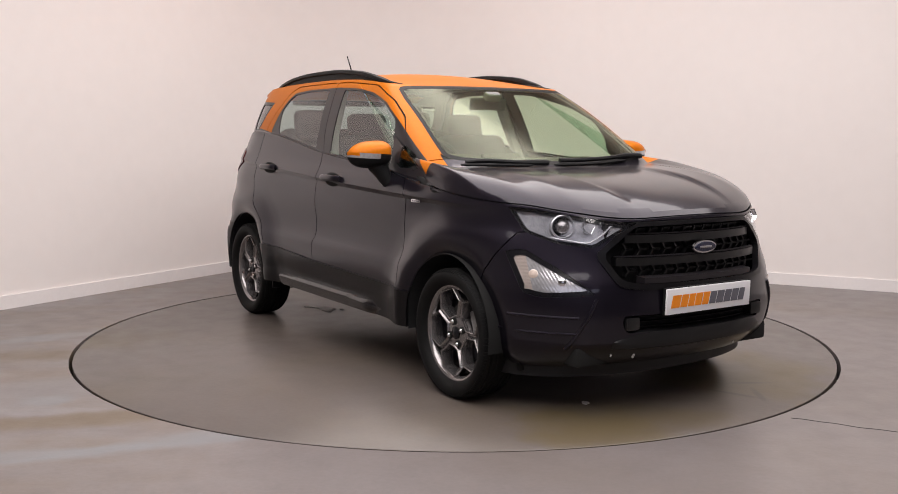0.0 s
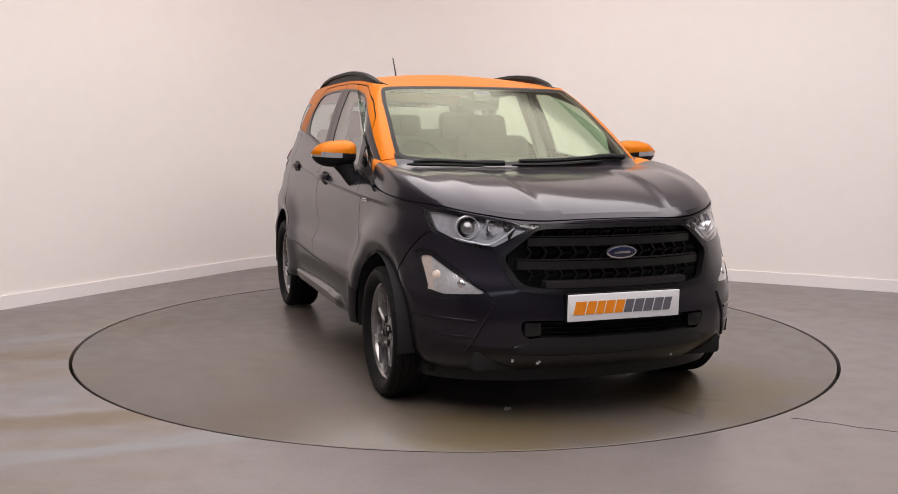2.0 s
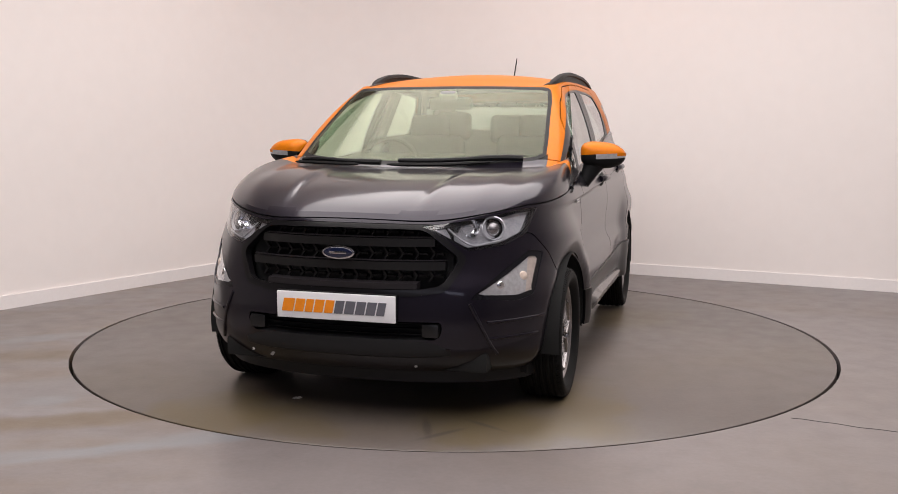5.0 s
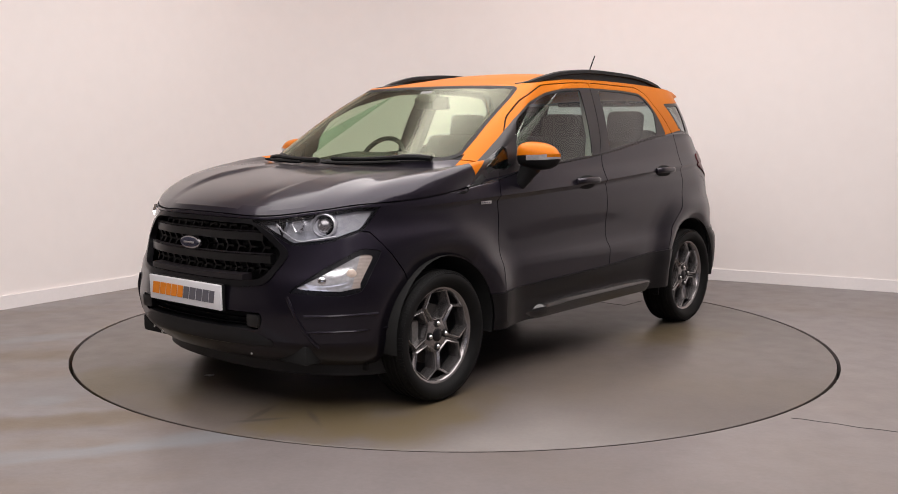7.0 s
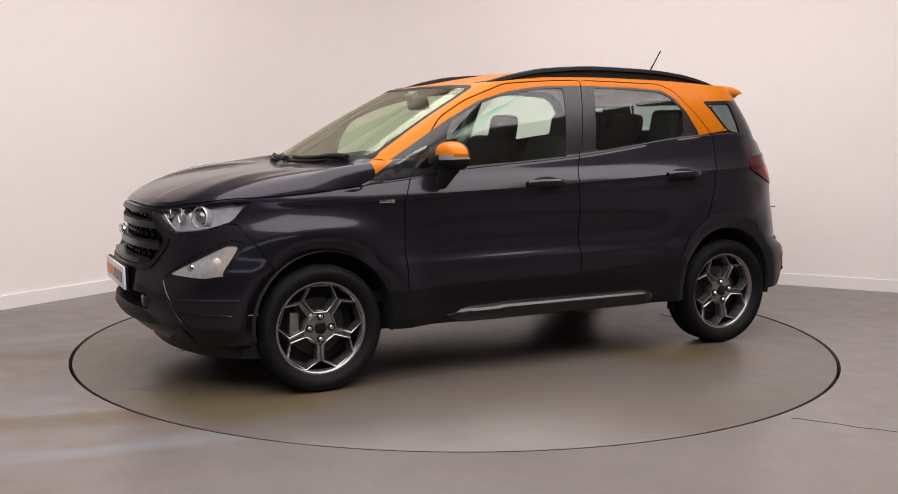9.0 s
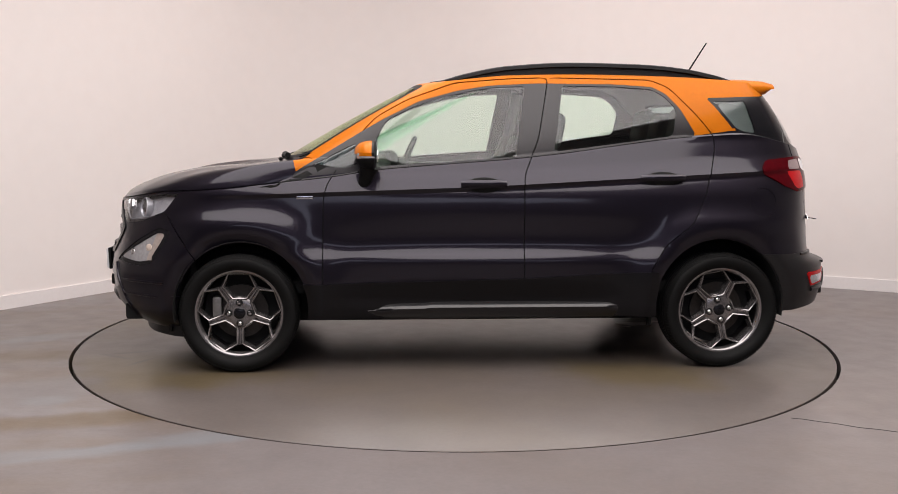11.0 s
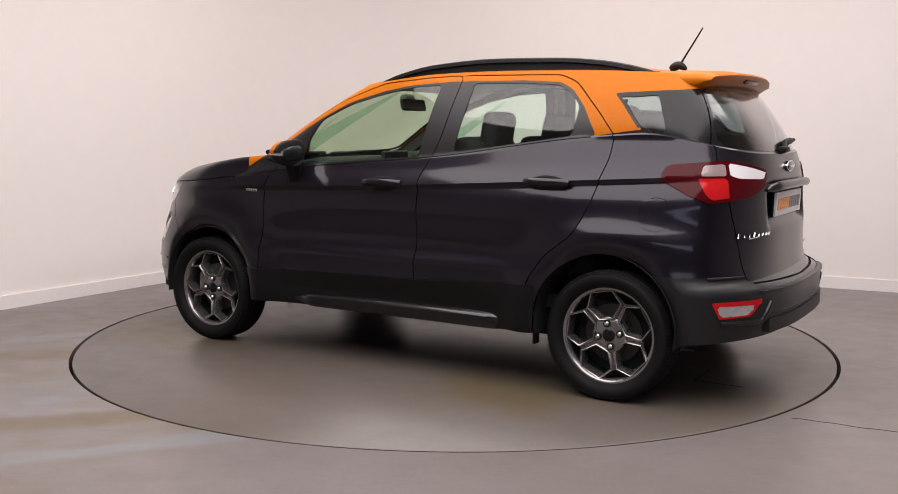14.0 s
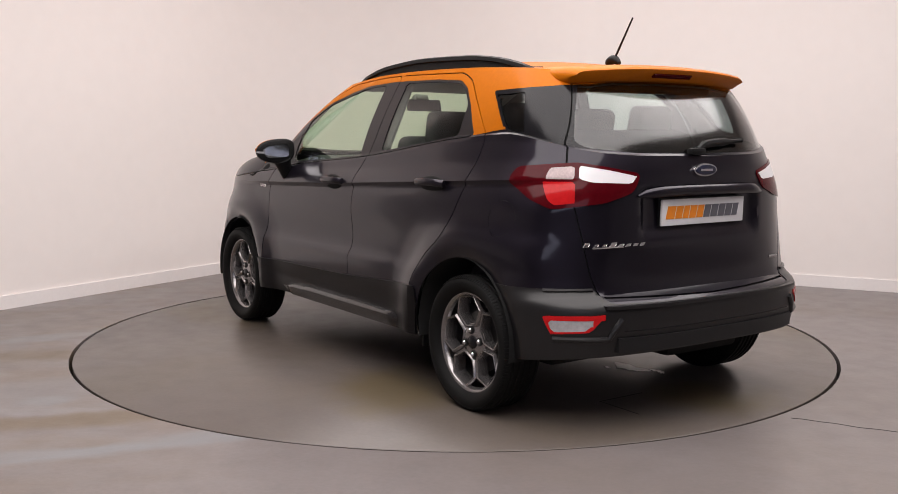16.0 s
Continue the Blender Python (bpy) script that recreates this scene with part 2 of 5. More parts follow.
def tube(points, radius, n=10, bm=None, flat=1.0, caps=True):
    """A round or flattened rod along a line of points; radius may be a list."""
    bm = bm or bmesh.new()
    pts = [Vector(p) for p in points]
    rad = radius if isinstance(radius, (list, tuple)) else [radius] * len(pts)
    rings = []
    for i, p in enumerate(pts):
        d = (pts[min(i + 1, len(pts) - 1)] - pts[max(i - 1, 0)]).normalized()
        side = d.cross(Vector((0, 0, 1)))
        side = side.normalized() if side.length > 1e-4 else Vector((1, 0, 0))
        up = side.cross(d).normalized()
        rings.append([bm.verts.new(p + rad[i] * (math.cos(a) * side + flat * math.sin(a) * up)) for a in (2 * math.pi * k / n for k in range(n))])
    for p, q in zip(rings, rings[1:]):
        for i in range(n):
            j = (i + 1) % n
            bm.faces.new((p[i], p[j], q[j], q[i]))
    if caps:
        bm.faces.new(rings[0][::-1])
        bm.faces.new(rings[-1])
    bmesh.ops.recalc_face_normals(bm, faces=bm.faces)
    return bm


def prism(outline, depth, axis="y", bevel=0.0):
    """A plate: a 2D outline pushed out along an axis, centred on it."""
    bm = bmesh.new()

    def place(a, b, h):
        return {"y": (a, h, b), "x": (h, a, b), "z": (a, b, h)}[axis]
    lo = [bm.verts.new(place(a, b, -depth / 2)) for a, b in outline]
    hi = [bm.verts.new(place(a, b, depth / 2)) for a, b in outline]
    bm.faces.new(lo)
    bm.faces.new(hi[::-1])
    for i in range(len(lo)):
        j = (i + 1) % len(lo)
        bm.faces.new((lo[i], hi[i], hi[j], lo[j]))
    bmesh.ops.recalc_face_normals(bm, faces=bm.faces)
    if bevel:
        bmesh.ops.bevel(bm, geom=bm.edges[:], offset=bevel, segments=2, affect="EDGES", profile=0.6)
    return bm


def pchip(xs, ys):
    """A smooth curve through points that does not overshoot."""
    x, y = np.array(xs, float), np.array(ys, float)
    h, d = np.diff(x), np.diff(y) / np.diff(x)
    m = np.zeros(len(x))
    for i in range(1, len(x) - 1):
        if d[i - 1] * d[i] > 0:
            a, b = 2 * h[i] + h[i - 1], h[i] + 2 * h[i - 1]
            m[i] = (a + b) / (a / d[i - 1] + b / d[i])
    m[0], m[-1] = d[0], d[-1]

    def f(v):
        v = np.clip(np.asarray(v, float), x[0], x[-1])
        i = np.clip(np.searchsorted(x, v) - 1, 0, len(h) - 1)
        t = (v - x[i]) / h[i]
        return (y[i] * (1 + 2 * t) * (1 - t) ** 2 + h[i] * m[i] * t * (1 - t) ** 2
                + y[i + 1] * t * t * (3 - 2 * t) + h[i] * m[i + 1] * t * t * (t - 1))
    return f


# ---- the studio ----
CORNER = Vector((-1.155, 3.89))
LEFT_DIR, RIGHT_DIR = Vector((-1.56, -2.53)).normalized(), Vector((1.67, -0.80)).normalized()


def wall_line():
    """The foot of the walls: back left, the coved corner, back right, then round behind the camera."""
    reach, pts = 1.6, []
    pts.append(CORNER + LEFT_DIR * 4.15)
    a, b = CORNER + LEFT_DIR * reach, CORNER + RIGHT_DIR * reach
    for i in range(25):
        t = i / 24
        pts.append(a * (1 - t) ** 2 + CORNER * 2 * t * (1 - t) + b * t * t)
    pts.append(CORNER + RIGHT_DIR * 9.5)
    return pts


def strip_wall(pts, z0, z1, thick, closed=True):
    bm = bmesh.new()
    n = len(pts)
    inner, outer = [], []
    for i in range(n):
        a, b, c = pts[i - 1], pts[i], pts[(i + 1) % n]
        if not closed:
            a, c = pts[max(i - 1, 0)], pts[min(i + 1, n - 1)]
        d = (c - a).normalized()
        out = Vector((-d.y, d.x)) * thick
        inner.append(b)
        outer.append(b + out)
    rows = [[bm.verts.new((p.x, p.y, z)) for p in line] for line, z in ((inner, z0), (inner, z1), (outer, z1), (outer, z0))]
    for i in range(n if closed else n - 1):
        j = (i + 1) % n
        for r in range(4):
            q = (r + 1) % 4
            bm.faces.new((rows[r][i], rows[r][j], rows[q][j], rows[q][i]))
    if not closed:
        bm.faces.new([rows[r][0] for r in range(4)])
        bm.faces.new([rows[r][-1] for r in (3, 2, 1, 0)])
    bmesh.ops.recalc_face_normals(bm, faces=bm.faces)
    return bm


FOOT = wall_line()
mesh_object("wall_studio", strip_wall(FOOT, -0.02, CEIL, 0.15, False), WALLMAT, kind="structure", label="plain off-white matt painted studio wall with a coved corner", category="wall")
base_pts = [p for p in FOOT[:27]]
centre = Vector((0, 0))
mesh_object("baseboard", strip_wall([p + (centre - p).normalized() * 0.016 for p in base_pts], 0.0, 0.094, 0.03, False), SKIRT, kind="structure",
            label="low white painted skirting board along the wall", category="skirting", smooth=False)
BACK = [FOOT[-1], Vector((7.3, -9.3)), Vector((-7.8, -9.3)), Vector((-7.8, 1.4)), FOOT[0]]
# added out of view on the right; its grey only shapes reflections
mesh_object("wall_side", strip_wall(BACK[:2], -0.02, CEIL, 0.15, False), SIDEMAT, kind="structure", label="added unseen side wall, grey for the car's reflections", category="wall", smooth=False)
# added behind the camera, out of view: a dark tone for the paint to mirror
mesh_object("wall_rear", strip_wall(BACK[1:3], -0.02, CEIL, 0.15, False), REARMAT, kind="structure", label="added unseen wall behind the camera, dark for the car's reflections", category="wall", smooth=False)
# made-up recess beyond the left wall's end, shaped for the door reflections
mesh_object("wall_left_added", strip_wall(BACK[2:], -0.02, CEIL, 0.15, False), WALLMAT, kind="structure", label="added unseen off-white wall round the left side, for the car's reflections", category="wall", smooth=False)
bm = bmesh.new()
bm.faces.new([bm.verts.new((p.x, p.y, CEIL)) for p in FOOT + BACK[1:4]][::-1])
mesh_object("ceiling", bm, CEILMAT, kind="structure", label="plain pale studio ceiling", category="ceiling", smooth=False)

RADIUS = 2.169
GROOVE = 0.019


def ring_sheet(r0, r1, z, n=160):
    bm = bmesh.new()
    a = [bm.verts.new((r0 * math.cos(2 * math.pi * i / n), r0 * math.sin(2 * math.pi * i / n), z)) for i in range(n)]
    b = [bm.verts.new((r1 * math.cos(2 * math.pi * i / n), r1 * math.sin(2 * math.pi * i / n), z)) for i in range(n)]
    c = [bm.verts.new((v.co.x, v.co.y, z - 0.12)) for v in a]
    for i in range(n):
        j = (i + 1) % n
        bm.faces.new((a[i], b[i], b[j], a[j]))
        bm.faces.new((a[i], a[j], c[j], c[i]))
    return bm


mesh_object("floor", ring_sheet(RADIUS + GROOVE, 14.0, 0.0), FLOOR, kind="structure", label="grey painted concrete floor with brown stains and pale streaks", category="floor", smooth=False)
# black sheet below the ring gap: its shade comes from the colour
gap_shade = ring_sheet(0.01, RADIUS + 0.1, -0.115)
mesh_object("ground", gap_shade, DARK, kind="structure", label="near-black sheet that gives the turntable's gap its shade", category="floor", smooth=False)
turntable = mesh_object("turntable", lathe([(0.001, 0.0), (RADIUS - 0.004, 0.0), (RADIUS, -0.003), (RADIUS, -0.10), (0.001, -0.10)], 160, "z"), DISC,
                        label="round grey-brown painted vehicle turntable flush with the floor", category="turntable")
# ---- the car: body surface ----
# Car space: x ahead, y to its left, z up; the origin lies on the ground midway between the axles.
WHEEL_X, WHEEL_Z, WHEEL_R = 1.245, 0.303, 0.303

LZ = (0.20, 0.26, 0.34, 0.45, 0.57, 0.66, 0.78, 0.90, 0.97, 1.05, 1.20)
nose_x = pchip(LZ, (1.86, 1.955, 2.02, 2.045, 2.035, 2.015, 2.00, 1.955, 1.91, 1.85, 1.80))
tail_x = pchip((0.20, 0.26, 0.34, 0.45, 0.525, 0.552, 0.58, 0.66, 0.78, 0.90, 0.97, 1.05, 1.20), (-1.80, -1.88, -1.93, -1.955, -1.952, -1.925, -1.868, -1.864, -1.864, -1.856, -1.855, -1.845, -1.80))
half_w = pchip(LZ, (0.79, 0.835, 0.845, 0.845, 0.842, 0.828, 0.830, 0.826, 0.808, 0.772, 0.715))
bottom_z = pchip((-2.0, -1.62, -1.45, -0.85, 0.85, 1.45, 1.7, 2.1), (0.34, 0.30, 0.28, 0.285, 0.278, 0.235, 0.215, 0.235))


def plan(s, xf, xcf, nf, w, xcr, xr, nr):
    """A plan contour from the front centre (s=0) along the side to the rear centre (s=1)."""
    a = np.clip(s / 0.3, 0, 1) * np.pi / 2
    b = np.clip((s - 0.7) / 0.3, 0, 1) * np.pi / 2
    k = np.clip((s - 0.3) / 0.4, 0, 1)
    x = np.where(s < 0.3, xcf + (xf - xcf) * np.abs(np.cos(a)) ** (2 / nf), np.where(s > 0.7, xcr + (xr - xcr) * np.sin(b) ** (2 / nr), xcf + (xcr - xcf) * k))
    y = np.where(s < 0.3, w * np.sin(a) ** (2 / nf), np.where(s > 0.7, w * np.abs(np.cos(b)) ** (2 / nr), w))
    return x, y


def bump(v, c, r):
    return np.clip(1 - ((v - c) / r) ** 2, 0, 1) ** 2


def smooth(v):
    v = np.clip(v, 0, 1)
    return v * v * (3 - 2 * v)


def crease_z(x):
    """The height of the crease that runs along the flank under the handles."""
    return 0.951 - 0.035 * x + 0.020 * np.maximum(0, -x)


def lower(s, z):
    """The body below the belt at the height z."""
    x, y = plan(s, nose_x(z), 1.12, 2.35 + 0.16 * smooth((0.80 - z) / 0.2), half_w(z), -1.28, tail_x(z), 3.1)
    y = y * (1 - 0.012 * np.clip((x - 0.2) / 1.0, 0, 1) ** 2 - 0.02 * np.clip((-0.9 - x) / 0.6, 0, 1) ** 2)
    for wx in (WHEEL_X, -WHEEL_X - 0.0):
        reach = (x - wx) * np.where((x - wx) * wx > 0, 0.62, 1.0)
        d = np.hypot(reach, z - 0.33)
        y = y + (0.030 * smooth((0.56 - d) / 0.15) + 0.008 * np.clip((0.62 - d) / 0.1, 0, 1)) * np.clip((0.9 - z) / 0.12, 0, 1) * np.clip(y / 0.5, 0, 1) ** 3
        # the lip rolls in round the opening
        y = y - 0.030 * smooth((0.405 - np.hypot(x - wx, np.maximum(z - 0.33, 0))) / 0.085) * np.clip(y / 0.5, 0, 1) ** 3
    flank = np.clip(y / 0.5, 0, 1)
    door = bump(x, 0.0, 0.95) ** 0.5 * flank
    # the crease under the handles, with an undercut below it
    d = z - crease_z(x)
    crease = np.clip((1.45 - x) / 0.4, 0, 1) * np.clip((x + 1.75) / 0.3, 0, 1) * flank
    y = y + crease * np.where(d > 0, 0.010 * np.clip(1 - d / 0.08, 0, 1), 0.010 - 0.020 * np.clip(-d / 0.022, 0, 1) + 0.010 * np.clip((-d - 0.022) / 0.16, 0, 1))
    # hollow lower door with a ledge above the sill
    e = z - 0.588
    y = y - 0.015 * door * bump(z, 0.70, 0.15) + door * np.where(e > 0, 0.011 * np.clip(1 - e / 0.024, 0, 1), 0.011 * np.clip(1 + e / 0.12, 0, 1))
    # the sill tucks in under the cladding's edge
    y = y - 0.026 * door * np.clip((0.47 - z) / 0.09, 0, 1)
    # hollow round the rear plate
    x = x + 0.030 * np.clip((0.375 - y) / 0.035, 0, 1) * np.clip((z - 0.79) / 0.04, 0, 1) * np.clip((1.0 - z) / 0.03, 0, 1) * (x < -1.6)
    return x, y


belt = pchip((-1.86, -1.80, -1.72, -1.6, -1.37, -1.2, -1.0, -0.378, -0.17, 0.56, 0.78, 0.99, 1.31, 1.50, 1.62, 1.80, 1.93, 1.975),
             (1.130, 1.137, 1.155, 1.185, 1.222, 1.213, 1.197, 1.114, 1.091, 1.030, 0.997, 0.973, 0.937, 0.921, 0.915, 0.885, 0.862, 0.872))
cowl_z = pchip((0.0, 0.16, 0.22, 0.255, 0.285, 0.32, 1.0), (1.052, 1.062, 1.088, 1.105, 1.05, 0.0, 0.0))
roof_z = pchip((-1.54, -1.3, -0.9, -0.5, -0.13, 0.16, 0.34), (1.488, 1.510, 1.526, 1.530, 1.522, 1.494, 1.478))


def ring_a(s):
    z = np.full_like(s, 1.0)
    for _ in range(12):
        x, y = lower(s, z)
        z = belt(x)
    x, y = lower(s, z)
    return x, y, z


def ring_b(s):
    x, y = plan(s, 1.105, 0.25, 4.8, 0.752, -1.28, -1.80, 3.1)
    xa, ya, za = ring_a(s)
    side = np.clip((s - 0.27) / 0.04, 0, 1)
    x = x * (1 - side) + (xa + np.where(s > 0.7, 0.012, 0)) * side
    y = y * (1 - side) + (ya - 0.010) * side
    z = np.maximum(cowl_z(s), 0) * (1 - side) + (za + 0.008) * side
    return x, y, z


def ring_c(s):
    x, y = plan(s, 0.345, -0.1, 6.5, 0.585, -1.20, -1.545, 4.5)
    return x, y, roof_z(x)


def hull(ns=190, nl=46, nh=36, ng=24, nr=14):
    """The whole half shell as one grid: lower body, bonnet and shoulder, greenhouse, roof."""
    s = np.linspace(0, 1, ns)
    rows = []
    xa, ya, za = ring_a(s)
    x0, _ = lower(s, np.full_like(s, 0.4))
    z0 = bottom_z(x0)
    xk, _ = lower(s, np.full_like(s, 0.93))
    zk = np.minimum(crease_z(xk), za - 0.02)
    for v in (*np.linspace(0, 0.952, nl - 14), 0.964, 0.976, 0.986, 0.994, *(1 + np.linspace(0, 1, 12, endpoint=False))):
        z = z0 + (zk - z0) * v if v < 1 else zk + (za - zk) * (v - 1)
        x, y = lower(s, z)
        rows.append((x, y, z))
    xb, yb, zb = ring_b(s)
    flat = np.clip((0.30 - s) / 0.06, 0, 1)
    for v in np.linspace(0, 1, nh, endpoint=False):
        lift = 4 * v * (1 - v)
        x = xa + (xb - xa) * v
        y = ya + (yb - ya) * v
        rise = 0.060 * flat * np.sin(np.pi * v ** 0.6)
        z = za + (zb - za) * v + rise
        ramp = np.clip((np.abs(y) - 0.27 - 0.08 * v) / 0.045, 0, 1) * np.clip((0.66 - y) / 0.14, 0, 1)
        z = z + 0.017 * flat * np.sin(np.pi * v) * ramp ** 2 * (3 - 2 * ramp)
        rows.append((x, y + 0.018 * flat * lift * np.clip((s - 0.2) / 0.1, 0, 1), z))
    xc, yc, zc = ring_c(s)
    for v in np.linspace(0, 1, ng, endpoint=False):
        lift = 4 * v * (1 - v)
        out = np.stack([np.where(s < 0.3, np.cos(s / 0.3 * 1.57), np.where(s > 0.7, -np.sin((s - 0.7) / 0.3 * 1.57), 0)), np.where((s > 0.02) & (s < 0.98), np.minimum(1, np.minimum(s, 1 - s) / 0.25), 0)])
        x = xb + (xc - xb) * v + np.where(s < 0.5, 0.008, 0.022) * lift * out[0]
        y = yb + (yc - yb) * v + 0.016 * lift * out[1]
        z = zb + (zc - zb) * v + (0.008 + 0.012 * bump(s, 0.24, 0.12)) * lift * np.clip((0.35 - s) / 0.1, 0, 1)
        rows.append((x, y, z))
    for v in np.linspace(0, 1, nr):
        crown = 0.058 * np.clip(1 - ((xc + 0.6) / 0.95) ** 2, 0, 1) * (1 - (yc * (1 - v) / 0.586) ** 2)
        rows.append((xc, yc * (1 - v), zc + crown))
    return np.array([np.stack(r, 1) for r in rows])


GRID = hull()


def grid_bmesh(g):
    bm = bmesh.new()
    ids = [[bm.verts.new(p) for p in row] for row in g]
    for a, b in zip(ids, ids[1:]):
        for i in range(len(a) - 1):
            bm.faces.new((a[i], a[i + 1], b[i + 1], b[i]))
    bmesh.ops.remove_doubles(bm, verts=bm.verts, dist=0.0004)
    bmesh.ops.recalc_face_normals(bm, faces=bm.faces)
    return bm


shell = grid_bmesh(GRID)
# turn the faces outward
up = max(shell.faces, key=lambda f: f.calc_center_median().z)
up.normal_update()
if up.normal.z < 0:
    bmesh.ops.reverse_faces(shell, faces=shell.faces)


# ---- cutting the shell into panels ----
def side(p):
    return p[:, 0], p[:, 2]


def front(p):
    return np.where(p[:, 0] > 0.2, p[:, 1], 9.0), p[:, 2]


def rear(p):
    return np.where(p[:, 0] < -1.2, p[:, 1], 9.0), p[:, 2]


def front_wrap(p):
    return np.where(p[:, 0] > 1.1, p[:, 1] - p[:, 0], 9.0), p[:, 2]


def rear_wrap(p):
    return np.where(p[:, 0] < -1.1, -p[:, 0] - p[:, 1], 9.0), p[:, 2]


def rounded(poly, r, n=4):
    """Rounds a polygon's corners."""
    out = []
    for i, p in enumerate(poly):
        p, a, b = (Vector(q) for q in (p, poly[i - 1], poly[(i + 1) % len(poly)]))
        ra = min(r, (a - p).length * 0.45)
        rb = min(r, (b - p).length * 0.45)
        a, b = p + (a - p).normalized() * ra, p + (b - p).normalized() * rb
        out += [tuple(a * (1 - t) ** 2 + p * 2 * t * (1 - t) + b * t * t) for t in (k / n for k in range(n + 1))]
    return out


def signed(poly, u, v):
    """Signed distance to a closed polygon, negative inside."""
    p = np.array(poly)
    q = np.roll(p, -1, axis=0)
    best, inside = np.full(len(u), 1e9), np.zeros(len(u), bool)
    for (ax, ay), (bx, by) in zip(p, q):
        dx, dy = bx - ax, by - ay
        t = np.clip(((u - ax) * dx + (v - ay) * dy) / (dx * dx + dy * dy + 1e-12), 0, 1)
        best = np.minimum(best, np.hypot(u - ax - t * dx, v - ay - t * dy))
        cross = ((ay > v) != (by > v)) & (u < (bx - ax) * (v - ay) / (by - ay + 1e-12) + ax)
        inside ^= cross
    return np.where(inside, -best, best)


class Zone:
    def __init__(self, poly, view=side, r=0.0, grow=0.0):
        self.poly, self.view, self.grow = (rounded(poly, r) if r else list(poly)), view, grow

    def __call__(self, p):
        u, v = self.view(p)
        return signed(self.poly, u, v) - self.grow


class Disc:
    def __init__(self, x, z, r, low=-9.0):
        self.x, self.z, self.r, self.low = x, z, r, low

    def __call__(self, p):
        d = np.hypot(p[:, 0] - self.x, np.maximum(p[:, 2] - self.z, 0)) - self.r
        return np.where(p[:, 1] > 0.45, d, 0.5)


def coords(bm):
    bm.verts.ensure_lookup_table()
    return np.array([v.co[:] for v in bm.verts])


def cut(bm, f, level=0.0):
    """Splits the faces of bm along f = level."""
    val = f(coords(bm)) - level
    val[np.abs(val) < 1e-5] = 1e-5
    bm.verts.index_update()
    touched = set()
    crossing = [e for e in bm.edges if (val[e.verts[0].index] < 0) != (val[e.verts[1].index] < 0) and max(abs(val[e.verts[0].index]), abs(val[e.verts[1].index])) < 0.4]
    fresh = set()
    for e in crossing:
        a, b = e.verts
        t = val[a.index] / (val[a.index] - val[b.index])
        touched.update(e.link_faces)
        _, nv = bmesh.utils.edge_split(e, a, float(min(max(t, 0.02), 0.98)))
        fresh.add(nv)
    for face in touched:
        vs = [v for v in face.verts if v in fresh]
        if len(vs) == 2 and face.is_valid:
            try:
                bmesh.utils.face_split(face, vs[0], vs[1])
            except ValueError:
                pass
    bm.verts.index_update()


def centres(bm):
    return np.array([f.calc_center_median()[:] for f in bm.faces])


# panel outlines
GLASS_F = Zone([(0.585, 1.050), (0.565, 1.17), (0.500, 1.290), (0.33, 1.372), (0.10, 1.437), (-0.06, 1.460), (-0.225, 1.470), (-0.165, 1.103), (0.2, 1.074)], r=0.02)
GLASS_R = Zone([(-0.425, 1.473), (-0.70, 1.470), (-0.90, 1.457), (-0.965, 1.42), (-1.024, 1.355), (-1.003, 1.214), (-0.7, 1.172), (-0.365, 1.129)], r=0.02)
GLASS_T = Zone([(0.90, 1.045), (0.70, 1.150), (0.655, 1.165), (0.665, 1.050)], r=0.015)
TRIM_Z = Zone([(0.985, 0.994), (0.955, 1.030), (0.60, 1.246), (0.52, 1.292), (0.33, 1.386), (0.10, 1.451), (-0.06, 1.472), (-0.30, 1.484), (-0.70, 1.482), (-0.905, 1.469),
               (-0.975, 1.432), (-1.045, 1.355), (-1.125, 1.215), (-1.0, 1.199), (-0.378, 1.116), (-0.17, 1.093), (0.56, 1.032)], r=0.01)
GLASS_Q = Zone([(-1.235, 1.390), (-1.335, 1.262), (-1.365, 1.240), (-1.455, 1.227), (-1.40, 1.402)], r=0.02)
ORANGE_Z = Zone([(0.99, 1.160), (0.985, 1.121), (0.960, 1.028), (0.75, 1.10), (0.56, 1.060), (-0.17, 1.13), (-1.0, 1.23), (-1.120, 1.2150), (-1.33, 1.243), (-1.205, 1.402), (-1.30, 1.413), (-1.6, 1.428), (-1.7, 1.7), (0.6, 1.7)])
SCREEN_Z = Zone([(-0.1, 1.062), (0.30, 1.066), (0.46, 1.078), (0.605, 1.090), (0.652, 1.112), (0.640, 1.19), (0.592, 1.40), (0.564, 1.463), (0.535, 1.474), (0.25, 1.482), (-0.1, 1.485)], front, 0.012)
SCREEN_IN = Zone(SCREEN_Z.poly, front, 0, -0.018)
REAR_GLASS = Zone([(-0.1, 1.140), (0.35, 1.147), (0.55, 1.166), (0.590, 1.192), (0.555, 1.30), (0.490, 1.425), (0.30, 1.45), (-0.1, 1.455)], rear, 0.02)
REAR_BLACK = Zone([(-1.190, 1.412), (-1.365, 1.226), (-1.50, 1.208), (-1.70, 1.165), (-1.95, 1.125), (-1.75, 1.45), (-1.483, 1.424), (-1.26, 1.415)], r=0.01)
